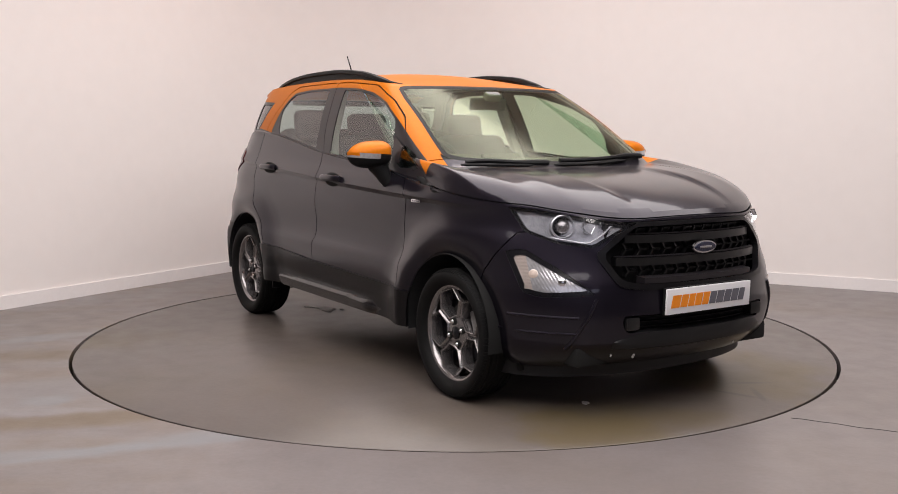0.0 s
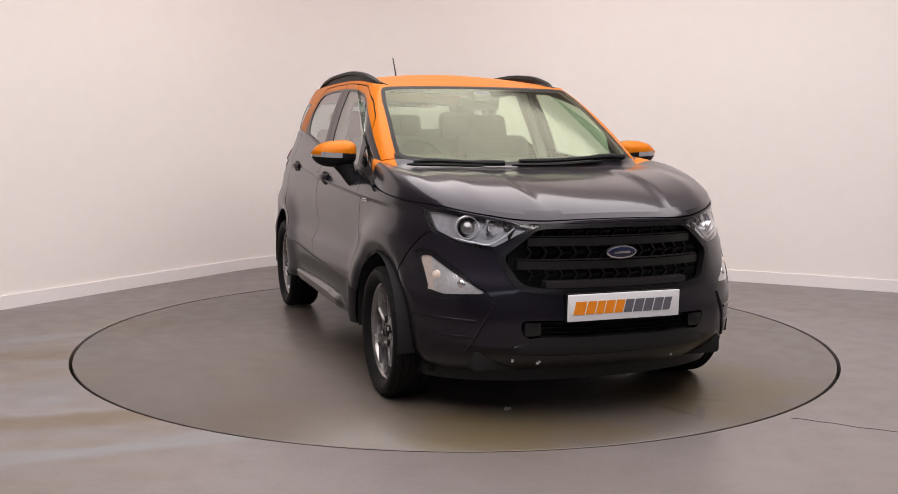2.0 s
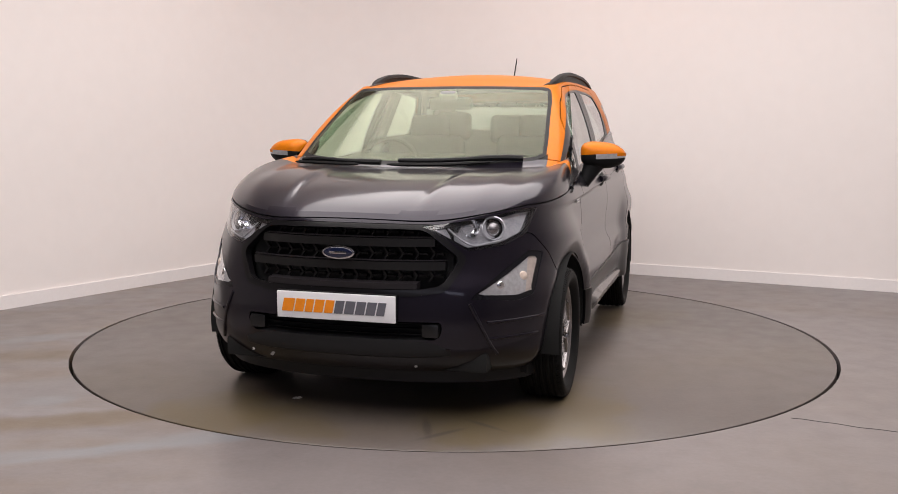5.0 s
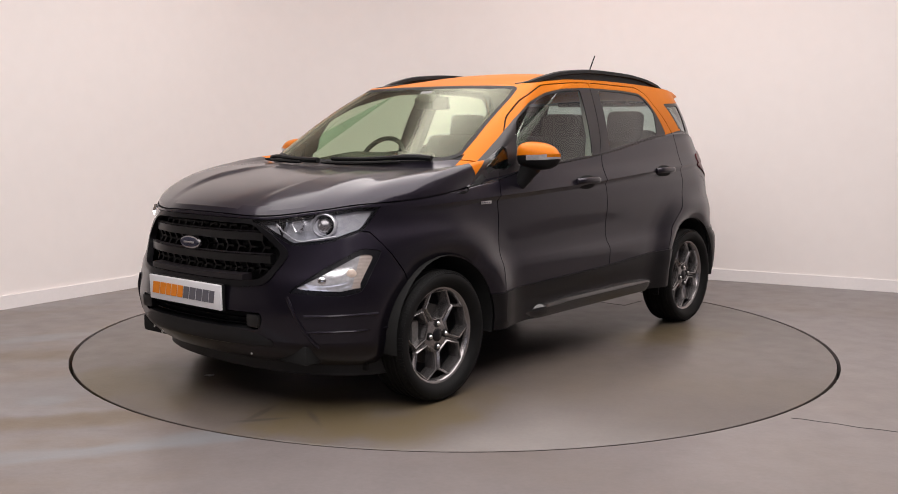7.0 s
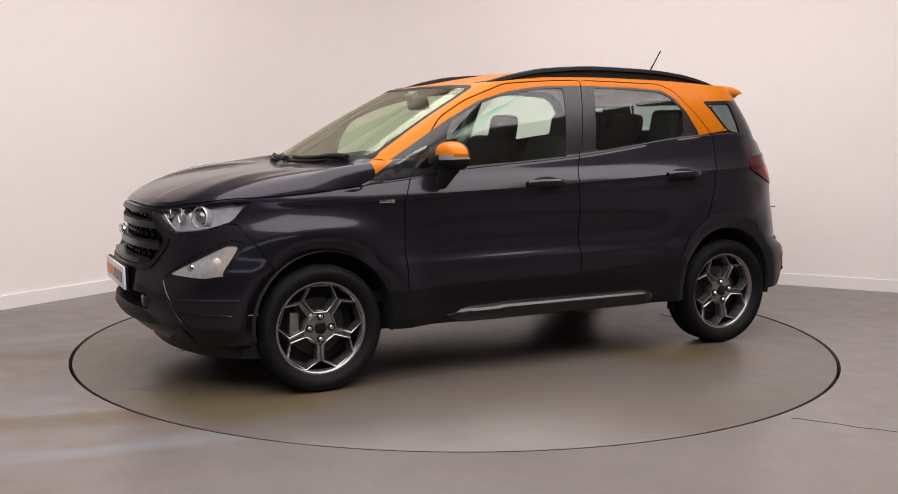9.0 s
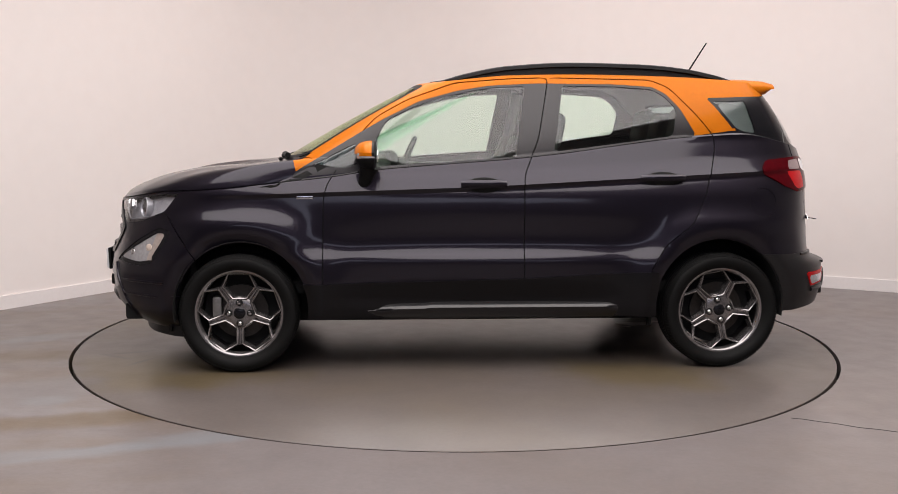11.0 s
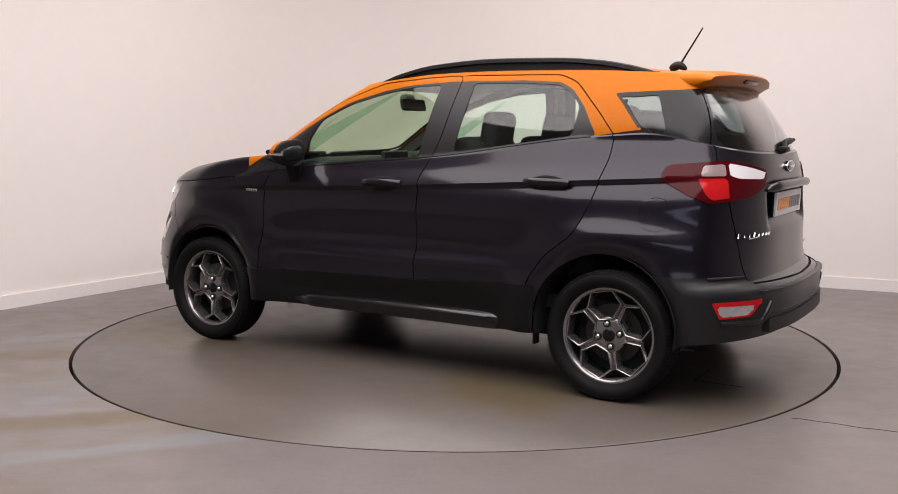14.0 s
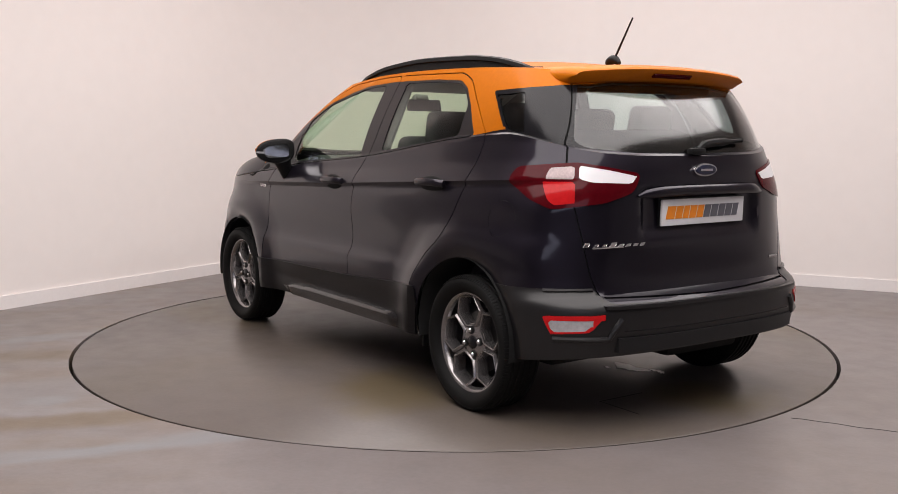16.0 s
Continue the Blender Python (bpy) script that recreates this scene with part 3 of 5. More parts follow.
DOOR_F = Zone([(0.825, 0.30), (0.825, 0.655), (0.821, 0.897), (0.80, 0.965), (0.765, 1.02), (0.69, 1.14), (0.615, 1.240), (0.55, 1.306), (0.39, 1.395), (0.142, 1.484), (-0.147, 1.507), (-0.350, 1.514),
               (-0.285, 1.192), (-0.205, 1.001), (-0.204, 0.669), (-0.204, 0.30)], r=0.03)
DOOR_R = Zone([(-0.204, 0.30), (-0.204, 0.669), (-0.205, 1.001), (-0.285, 1.192), (-0.350, 1.514), (-0.895, 1.506), (-0.990, 1.468), (-1.130, 1.322), (-1.218, 1.213), (-1.213, 1.125),
               (-1.149, 0.90), (-1.079, 0.761), (-0.94, 0.655), (-0.86, 0.53), (-0.84, 0.30)], r=0.03)
GATE = Zone([(-0.1, 0.55), (0.575, 0.565), (0.605, 0.66), (0.648, 0.93), (0.640, 1.10), (0.610, 1.20), (0.50, 1.45), (-0.1, 1.49)], rear)
HEADLIGHT = Zone([(-1.605, 0.846), (-1.36, 0.744), (-1.13, 0.760), (-0.935, 0.805), (-0.825, 0.908), (-0.97, 0.906), (-1.22, 0.880), (-1.45, 0.858)], front_wrap, 0.012)
FOG = Zone([(-1.35, 0.570), (-1.07, 0.557), (-0.965, 0.570), (-0.865, 0.706), (-0.94, 0.712), (-1.13, 0.645)], front_wrap, 0.02)
FOG_RIM = Zone([(-1.40, 0.552), (-1.06, 0.536), (-0.94, 0.553), (-0.815, 0.724), (-0.94, 0.735), (-1.15, 0.662)], front_wrap, 0.02)
TAIL = Zone([(0.688, 1.030), (0.747, 1.087), (0.945, 1.100), (1.10, 1.108), (1.28, 1.088), (1.46, 1.062), (1.42, 0.985), (1.26, 0.945), (1.11, 0.932), (0.958, 0.919), (0.83, 0.955)], rear_wrap, 0.03)
REFLECT = Zone([(0.925, 0.498), (1.285, 0.503), (1.20, 0.435), (0.975, 0.425)], rear_wrap, 0.015)
TAIL_W1 = Zone([(0.915, 1.040), (0.945, 1.085), (1.085, 1.092), (1.085, 1.040)], rear_wrap, 0.012)
TAIL_W2 = Zone([(1.11, 1.095), (1.28, 1.076), (1.435, 1.052), (1.41, 1.022), (1.18, 1.028), (1.11, 1.042)], rear_wrap, 0.012)
TAIL_B = Zone([(0.90, 1.030), (1.09, 1.030), (1.09, 0.945), (0.97, 0.935), (0.93, 0.96)], rear_wrap, 0.02)
REFLECT_IN = Zone([(0.955, 0.480), (1.235, 0.482), (1.175, 0.440), (0.985, 0.434)], rear_wrap, 0.01)
GRILLE = Zone([(-0.1, 0.838), (0.345, 0.832), (0.485, 0.716), (0.425, 0.606), (0.32, 0.592), (-0.1, 0.592)], front, 0.03)
GRILLE_RIM = Zone([(-0.1, 0.856), (0.365, 0.852), (0.515, 0.716), (0.445, 0.582), (0.32, 0.566), (-0.1, 0.570)], front, 0.03)
INTAKE = Zone([(-0.1, 0.468), (0.44, 0.462), (0.42, 0.385), (-0.1, 0.385)], front, 0.03)
BUMPER_R = Zone([(-0.1, 0.538), (0.56, 0.542), (0.60, 0.60), (1.5, 0.60), (1.5, 0.0), (-0.1, 0.0)], rear)
CLAD = Zone([(1.6, 0.456), (1.0, 0.456), (0.76, 0.459), (-0.2, 0.481), (-0.9, 0.517), (-0.9, 0.0), (1.6, 0.0)])
FLAP = Zone([(-1.46 + 0.075 * math.cos(a), 0.87 + 0.075 * math.sin(a)) for a in (math.pi * k / 12 for k in range(24))])
ARCH_F, ARCH_R = Disc(WHEEL_X - 0.010, 0.330, 0.338), Disc(-WHEEL_X + 0.015, 0.340, 0.342)


def fender(p):
    """Signed height above the bonnet's edge."""
    return np.where(p[:, 0] > 0.80, p[:, 2] - belt(p[:, 0]) - 0.004 , -0.5)


def cowl(p):
    """Signed distance ahead of the bonnet's rear edge."""
    return np.where(p[:, 2] > 0.9, p[:, 0] - 1.075 + 0.13 * (p[:, 1] / 0.62) ** 4 * 0.9, -0.5)


FOG_AMBER = Zone([(-1.010, 0.550), (-0.945, 0.720), (-0.80, 0.720), (-0.80, 0.55)], front_wrap)
BUMPER_F = Zone([(2.3, 0.88), (1.9, 0.85), (1.62, 0.80), (1.55, 0.70), (1.47, 0.58), (1.40, 0.10), (2.3, 0.10)])
GAP, FLAP_GAP = 0.0028, 0.0012
SHUT = (DOOR_F, DOOR_R, GATE, FLAP, BUMPER_F)
CORNER = Zone([(0.50, 1.0), (0.50, 1.115), (0.630, 1.128), (0.662, 1.112), (0.668, 1.0)], front, 0)
AREAS = (CORNER, GLASS_F, GLASS_R, GLASS_T, TRIM_Z, GLASS_Q, ORANGE_Z, SCREEN_Z, SCREEN_IN, REAR_GLASS, REAR_BLACK, HEADLIGHT, FOG, FOG_AMBER, FOG_RIM, TAIL, TAIL_W1, TAIL_W2, TAIL_B, REFLECT, REFLECT_IN, GRILLE, GRILLE_RIM, INTAKE, BUMPER_R, CLAD)
for arch in (ARCH_F, ARCH_R):
    cut(shell, arch)
c = centres(shell)
gone = np.minimum(ARCH_F(c), ARCH_R(c)) < 0
bmesh.ops.delete(shell, geom=[f for f, g in zip(list(shell.faces), gone) if g], context="FACES")
for z in AREAS:
    cut(shell, z)
for z in SHUT:
    cut(shell, z, GAP if z is not FLAP else FLAP_GAP)
    cut(shell, z, -GAP if z is not FLAP else -FLAP_GAP)
cut(shell, HEADLIGHT, -0.015)
for f in (fender, cowl):
    cut(shell, f, GAP)
    cut(shell, f, -GAP)


def classify(bm):
    p = centres(bm)
    out = np.array(["body"] * len(p), dtype=object)
    d = {z: z(p) for z in (*AREAS, *SHUT)}

    def put(name, mask):
        out[mask] = name
    fen, cow = fender(p), cowl(p)
    put("rear_body", p[:, 0] < 0.0)
    put("bonnet", (fen > 0) & (cow > 0) & (p[:, 0] > 0.8))
    put("front_bumper", (d[BUMPER_F] < 0) & (out == "body"))
    put("front_door", (d[DOOR_F] < 0))
    put("rear_door", (d[DOOR_R] < 0))
    put("fuel_flap", (d[FLAP] < 0))
    put("tailgate", (d[GATE] < 0))
    put("rear_bumper", (d[BUMPER_R] < 0) & (p[:, 0] < -1.45))
    put("cowl_panel", (cow < 0) & (p[:, 0] > 0.7) & (p[:, 1] < 0.58) & (p[:, 2] > 1.0))
    for name, door in (("roof", None), ("front_door_frame", DOOR_F), ("rear_door_frame", DOOR_R)):
        m = (d[ORANGE_Z] < 0) & ((d[SCREEN_Z] > 0) | (p[:, 0] < 0.2)) & (d[TRIM_Z] > 0) & (d[REAR_BLACK] > 0)
        put(name, m & (d[door] < 0) if door else m)
    nook = (d[CORNER] < 0) & (p[:, 0] > 0.6) & (d[DOOR_F] > 0) & (out == "roof")
    put("body", nook & (cow >= 0) & (fen <= 0))
    put("bonnet", nook & (cow >= 0) & (fen > 0))
    put("cowl_corner", nook & (cow < 0))
    put("front_door_trim", (d[TRIM_Z] < 0) & (d[DOOR_F] < 0))
    put("rear_door_trim", (d[TRIM_Z] < 0) & (d[DOOR_R] < 0))
    put("pillar_trim", (d[TRIM_Z] < 0) & (d[DOOR_F] > 0) & (d[DOOR_R] > 0))
    put("rear_side_trim", (d[REAR_BLACK] < 0) & (d[GATE] > 0))
    put("tailgate_trim", (d[REAR_BLACK] < 0) & (d[GATE] < 0))
    put("front_window", d[GLASS_F] < 0)
    put("rear_window", d[GLASS_R] < 0)
    put("corner_window", d[GLASS_T] < 0)
    put("quarter_window", d[GLASS_Q] < 0)
    put("windscreen_border", (d[SCREEN_Z] < 0) & (p[:, 0] > 0.2))
    put("windscreen", (d[SCREEN_IN] < 0) & (p[:, 0] > 0.2))
    put("tailgate_window", d[REAR_GLASS] < 0)
    put("sill", (d[CLAD] < 0) & (np.abs(p[:, 0]) < 1.05) & (p[:, 1] > 0.4))
    put("grille_surround", d[GRILLE_RIM] < 0)
    put("x", (d[GRILLE] < 0) | (d[INTAKE] < 0))
    put("fog_lamp_surround", d[FOG_RIM] < 0)
    put("fog_lamp", d[FOG] < 0)
    put("indicator", (d[FOG] < 0) & (d[FOG_AMBER] < 0))
    put("headlight", d[HEADLIGHT] < 0)
    put("headlight_rim", (d[HEADLIGHT] < 0) & (d[HEADLIGHT] > -0.015))
    put("tail_light", d[TAIL] < 0)
    put("tail_clear", d[TAIL_W1] < 0)
    put("tail_reverse", d[TAIL_W2] < 0)
    put("tail_brake", d[TAIL_B] < 0)
    put("rear_reflector", d[REFLECT] < 0)
    put("reflector_lens", d[REFLECT_IN] < 0)
    g = np.zeros(len(p), bool)
    plain = np.isin(out, ("windscreen", "windscreen_border", "headlight", "headlight_rim", "fog_lamp", "indicator", "fog_lamp_surround", "tail_light", "tail_clear", "tail_reverse", "tail_brake", "reflector_lens", "sill", "rear_bumper", "grille_surround"))
    for z in SHUT:
        g |= (np.abs(d[z]) < (GAP if z is not FLAP else FLAP_GAP)) & ~plain
    g |= (np.abs(fen) < GAP) & (p[:, 0] > 0.8) & ~plain
    g |= (np.abs(cow) < GAP) & (fen > 0) & ~plain
    g &= ~((d[TRIM_Z] < 0) & (p[:, 0] > 0.56) & (p[:, 2] > 1.03))
    put("gap", g)
    put("flap_gap", np.abs(d[FLAP]) < FLAP_GAP)
    return out


KIND = classify(shell)
shell.faces.ensure_lookup_table()
shell.normal_update()


def panel(names, mirror=None, push=0.0, thick=0.0):
    """The faces of the given kinds as a mesh; mirror: 'L', 'R' or None for both sides in one."""
    bm = bmesh.new()
    sides = {"L": (1,), "R": (-1,), None: (1, -1)}[mirror]
    for sg in sides:
        made = {}
        for f, k in zip(shell.faces, KIND):
            if k not in names:
                continue
            vs = []
            for v in f.verts:
                if v not in made:
                    co = v.co + v.normal * push
                    y = co.y if abs(v.co.y) > 1e-4 else 0.0
                    made[v] = bm.verts.new((co.x, sg * y, co.z))
                vs.append(made[v])
            try:
                bm.faces.new(vs if sg > 0 else vs[::-1])
            except ValueError:
                pass
    if mirror is None:
        bmesh.ops.remove_doubles(bm, verts=[v for v in bm.verts if abs(v.co.y) < 0.001], dist=0.0008)
    if thick:
        bm.normal_update()
        rim = [e for e in bm.edges if e.is_boundary]
        made = bmesh.ops.extrude_edge_only(bm, edges=rim)["geom"]
        old = {e.verts[0] for e in rim} | {e.verts[1] for e in rim}
        normals = {v: v.normal.copy() for v in old}
        tree = {}
        for v in (g for g in made if isinstance(g, bmesh.types.BMVert)):
            for e in v.link_edges:
                o = e.other_vert(v)
                if o in normals:
                    tree[v] = normals[o]
        for v, nrm in tree.items():
            v.co -= nrm * thick
    return bm


car = new("car")
car.empty_display_size = 0.2
tagged(car, "charcoal and orange five-door compact crossover parked on the turntable", "car")
def add_panels():
    for sd in "LR":
        part("front_wing", panel({"body"}, sd, thick=0.010), PAINT, car)
        part("rear_quarter", panel({"rear_body"}, sd, thick=0.010), PAINT, car)
    part("front_bumper", panel({"front_bumper"}, None, thick=0.010), PAINT, car)
    inner = panel({"body", "rear_body", "front_bumper", "indicator", "bonnet", "front_door", "rear_door", "fuel_flap", "tailgate", "gap", "roof", "front_door_frame", "rear_door_frame", "sill", "rear_bumper", "flap_gap", "tail_light", "tail_clear", "tail_reverse", "tail_brake", "rear_reflector", "reflector_lens", "fog_lamp",
                   "fog_lamp_surround", "pillar_trim", "rear_side_trim", "grille_surround"}, None, push=-0.011)
    # blackened backing, so the panel gaps read as shaded
    part("inner_shell", inner, DARK, car, "near-black inner shell that gives the panel gaps their shade")
    part("bonnet", panel({"bonnet"}, thick=0.008), PAINT, car)
    part("roof", panel({"roof"}, thick=0.008), ORANGE, car, "bright orange roof and screen pillars")
    screen = part("windscreen", panel({"windscreen"}), SCREEN, car, "green-tinted windscreen")
    part("screen_border", panel({"windscreen_border"}), PLASTIC, screen, "black printed windscreen edge")
    gate = part("tailgate", panel({"tailgate"}, thick=0.008), PAINT, car)
    part("rear_screen", panel({"tailgate_window"}), PRIVACY, gate, "dark-tinted heated rear window")
    for sd in "LR":
        part("cowl_corner", panel({"cowl_corner"}, sd, push=-0.004), PLASTIC, car)
        part("trim", panel({"tailgate_trim"}, sd), GLOSSBLACK, gate, "gloss black window surround")
    part("cowl_panel", panel({"cowl_panel"}, push=-0.004), PLASTIC, car, "black plastic scuttle panel")
    part("rear_bumper", panel({"rear_bumper"}, push=0.004, thick=0.012), BUMPERBLACK, car, "textured black plastic rear bumper")
    part("grille_surround", panel({"grille_surround"}, push=0.006, thick=0.03), LOWERBLACK, car)
    for sd in "LR":
        fd = part("front_door", panel({"front_door"}, sd, thick=0.008), PAINT, car)
        part("door_frame", panel({"front_door_frame"}, sd, thick=0.006), ORANGE, fd, "orange upper door frame")
        part("window_trim", panel({"front_door_trim"}, sd, push=-0.001, thick=0.006), TRIM, fd, "satin black window trim")
        part("window", panel({"front_window"}, sd, push=-0.005), GLASS, fd, "green-tinted door glass")
        part("corner_window", panel({"corner_window"}, sd, push=-0.003), PRIVACY, fd)
        rd_ = part("rear_door", panel({"rear_door"}, sd, thick=0.008), PAINT, car)
        part("door_frame", panel({"rear_door_frame"}, sd, thick=0.006), ORANGE, rd_, "orange upper door frame")
        part("window_trim", panel({"rear_door_trim"}, sd, push=-0.001, thick=0.006), TRIM, rd_, "satin black window trim")
        part("window", panel({"rear_window"}, sd, push=-0.005), GLASS, rd_, "green-tinted door glass")
        part("fuel_flap", panel({"fuel_flap"}, sd), PAINT, car) if sd == "L" else part("quarter_panel", panel({"fuel_flap", "flap_gap"}, sd), PAINT, car)
        part("pillar_trim", panel({"pillar_trim"}, sd), TRIM, car)
        part("rear_side_trim", panel({"rear_side_trim"}, sd), GLOSSBLACK, car, "gloss black rear pillar trim")
        part("quarter_window", panel({"quarter_window"}, sd, push=-0.004), PRIVACY, car)
        part("sill", panel({"sill"}, sd, push=0.009, thick=0.014), LOWERBLACK, car, "black plastic sill cladding")
        part("fog_lamp_surround", panel({"fog_lamp_surround"}, sd, push=-0.004, thick=0.02), GLOSSBLACK, car)
        part("fog_lamp", panel({"fog_lamp"}, sd, push=-0.008), CLEARLENS, car, "clear fog and indicator lamp")
        part("indicator", panel({"indicator"}, sd, push=-0.008), AMBER, car, "pale amber indicator")
        part("headlight", panel({"headlight", "headlight_rim"}, sd, push=0.001), LENS, car, "clear headlight with chrome reflector")
        tail = part("tail_light", panel({"tail_light"}, sd, push=0.006, thick=0.015), RED, car, "dark red tail light with clear band")
        part("reversing_lens", panel({"tail_reverse"}, sd, push=0.006), WHITE, tail, "clear white lens")
        part("indicator_lens", panel({"tail_clear"}, sd, push=0.006), SMOKELENS, tail, "clear indicator lens")
        part("brake_lens", panel({"tail_brake"}, sd, push=0.006), REDBRIGHT, tail, "bright red lens")
        refl = part("rear_reflector", panel({"rear_reflector"}, sd, push=0.008, thick=0.01), REDBRIGHT, car, "red-rimmed rear fog lamp")
        part("reflector_lens", panel({"reflector_lens"}, sd, push=0.007), CLEARLENS, refl, "clear lens")


add_panels()
# ---- the car: things on the surface ----
from mathutils.bvhtree import BVHTree

SURF = BVHTree.FromBMesh(grid_bmesh(GRID))


def at_side(x, z, sg=1):
    p = SURF.ray_cast(Vector((x, 3, z)), Vector((0, -1, 0)))[0]
    return Vector((p.x, sg * p.y, p.z))


def at_front(y, z):
    hit, start = None, abs(y) + 1e-4
    y = start
    while hit is None:
        hit = SURF.ray_cast(Vector((4, y, z)), Vector((-1, 0, 0)))[0]
        y -= 0.01
        if hit is None and y < -0.02:
            y, z = start, z + 0.03
    return hit.x


def at_rear(y, z):
    hit, start = None, abs(y) + 1e-4
    y = start
    while hit is None:
        hit = SURF.ray_cast(Vector((-4, y, z)), Vector((1, 0, 0)))[0]
        y -= 0.01
        if hit is None and y < -0.02:
            y, z = start, z + 0.03
    return hit.x


def at_top(x, y):
    return SURF.ray_cast(Vector((x, abs(y), 4)), Vector((0, 0, -1)))[0].z


def arc(pts, n=6):
    """A smooth line through points (Catmull-Rom)."""
    p = [Vector(q) for q in pts]
    p = [p[0] * 2 - p[1]] + p + [p[-1] * 2 - p[-2]]
    out = []
    for i in range(1, len(p) - 2):
        a, b, c, d = p[i - 1:i + 3]
        for k in range(n):
            t = k / n
            out.append(0.5 * (2 * b + (c - a) * t + (2 * a - 5 * b + 4 * c - d) * t * t + (3 * b - 3 * c + d - a) * t ** 3))
    return out + [p[-2]]


def blot(r, seed, stretch=0.5, n=28):
    rnd = random.Random(seed)
    ph = [rnd.uniform(0, 6.28) for _ in range(4)]
    out = []
    for k in range(n):
        a = 2 * math.pi * k / n
        q = r * (1 + 0.28 * math.sin(2 * a + ph[0]) + 0.2 * math.sin(3 * a + ph[1]) + 0.14 * math.sin(5 * a + ph[2]) + 0.08 * math.sin(8 * a + ph[3]))
        out.append((q * math.cos(a), stretch * q * math.sin(a)))
    return out


# wheels
GUNMETAL = material("gunmetal", (0.085, 0.080, 0.080), 0.35, 0.8, scale=60, vary=0.2)


def grow(poly, d):
    """A convex outline with its edges moved out by d."""
    out = []
    n = len(poly)
    for i in range(n):
        a, b, c = Vector(poly[i - 1]), Vector(poly[i]), Vector(poly[(i + 1) % n])
        e, f = (b - a).normalized(), (c - b).normalized()
        p, q = Vector((e.y, -e.x)), Vector((f.y, -f.x))
        m = (p + q).normalized()
        out.append(b + m * d / max(0.3, m.dot(p)))
    return out


def rim_mesh():
    """Lip, hub and five hexagonal windows, each in a ridged frame; the frames meet in grooved spokes."""
    bm = lathe([(0.203, 0.044), (0.207, 0.058), (0.212, 0.066), (0.219, 0.071), (0.225, 0.071), (0.227, 0.065), (0.222, 0.058), (0.208, 0.046)], 80)
    lathe([(0.001, 0.053), (0.050, 0.053), (0.070, 0.049), (0.082, 0.043), (0.086, 0.020)], 60, bm=bm)
    hexagon = [(0.077, -0.032), (0.137, -0.079), (0.201, -0.050), (0.201, 0.050), (0.137, 0.079), (0.077, 0.032)]
    loops = ((0.0155, 0.040), (0.0095, 0.056), (0.0040, 0.060), (0.0, 0.057), (-0.0045, 0.038), (-0.0055, 0.0))
    rings = []
    for k in range(5):
        a = math.pi / 2 + k * 2 * math.pi / 5
        c, s_ = math.cos(a), math.sin(a)
        ring = []
        for d, h in loops:
            row = []
            for p in grow(hexagon, d):
                r = p.length
                p = p * min(1.0, 0.213 / r)
                row.append(bm.verts.new((p.x * c - p.y * s_, h + 0.07 * (min(r, 0.21) - 0.15) * (h > 0.02), p.x * s_ + p.y * c)))
            ring.append(row)
        for p, q in zip(ring, ring[1:]):
            for i in range(6):
                j = (i + 1) % 6
                bm.faces.new((p[i], p[j], q[j], q[i]))
        rings.append(ring[0])
    for k in range(5):
        p, q = rings[k], rings[(k + 1) % 5]
        bm.faces.new((p[5], p[4], q[1], q[0]))
    bmesh.ops.recalc_face_normals(bm, faces=bm.faces)
    return bm


def tyre_mesh():
    """Sidewall, shoulder and tread with grooves and shoulder blocks."""
    R = WHEEL_R
    prof = [(0.219, 0.064), (0.226, 0.076), (0.240, 0.094), (0.262, 0.103), (0.280, 0.101), (0.291, 0.093), (0.297, 0.080), (R, 0.070)]
    tread = []
    for y in (0.062, 0.030, 0.0, -0.030, -0.062):
        tread += [(R, y + 0.009), (R - 0.007, y + 0.005), (R - 0.007, y - 0.005), (R, y - 0.009)]
    prof += tread + [(R, -0.070), (0.297, -0.085), (0.285, -0.098), (0.262, -0.103), (0.235, -0.094), (0.215, -0.08)]
    bm = lathe(prof, 120)
    for i in range(0, 120):
        a = 2 * math.pi * i / 120
        m = Matrix.Rotation(-a, 4, "Y") @ Matrix.Translation((0.2935, 0.0895, 0)) @ Matrix.Rotation(radians(-52), 4, "Z")
        box(0, 0, 0, 0.020, 0.0045, 0.0085, bm=bm, m=m)
    return bm


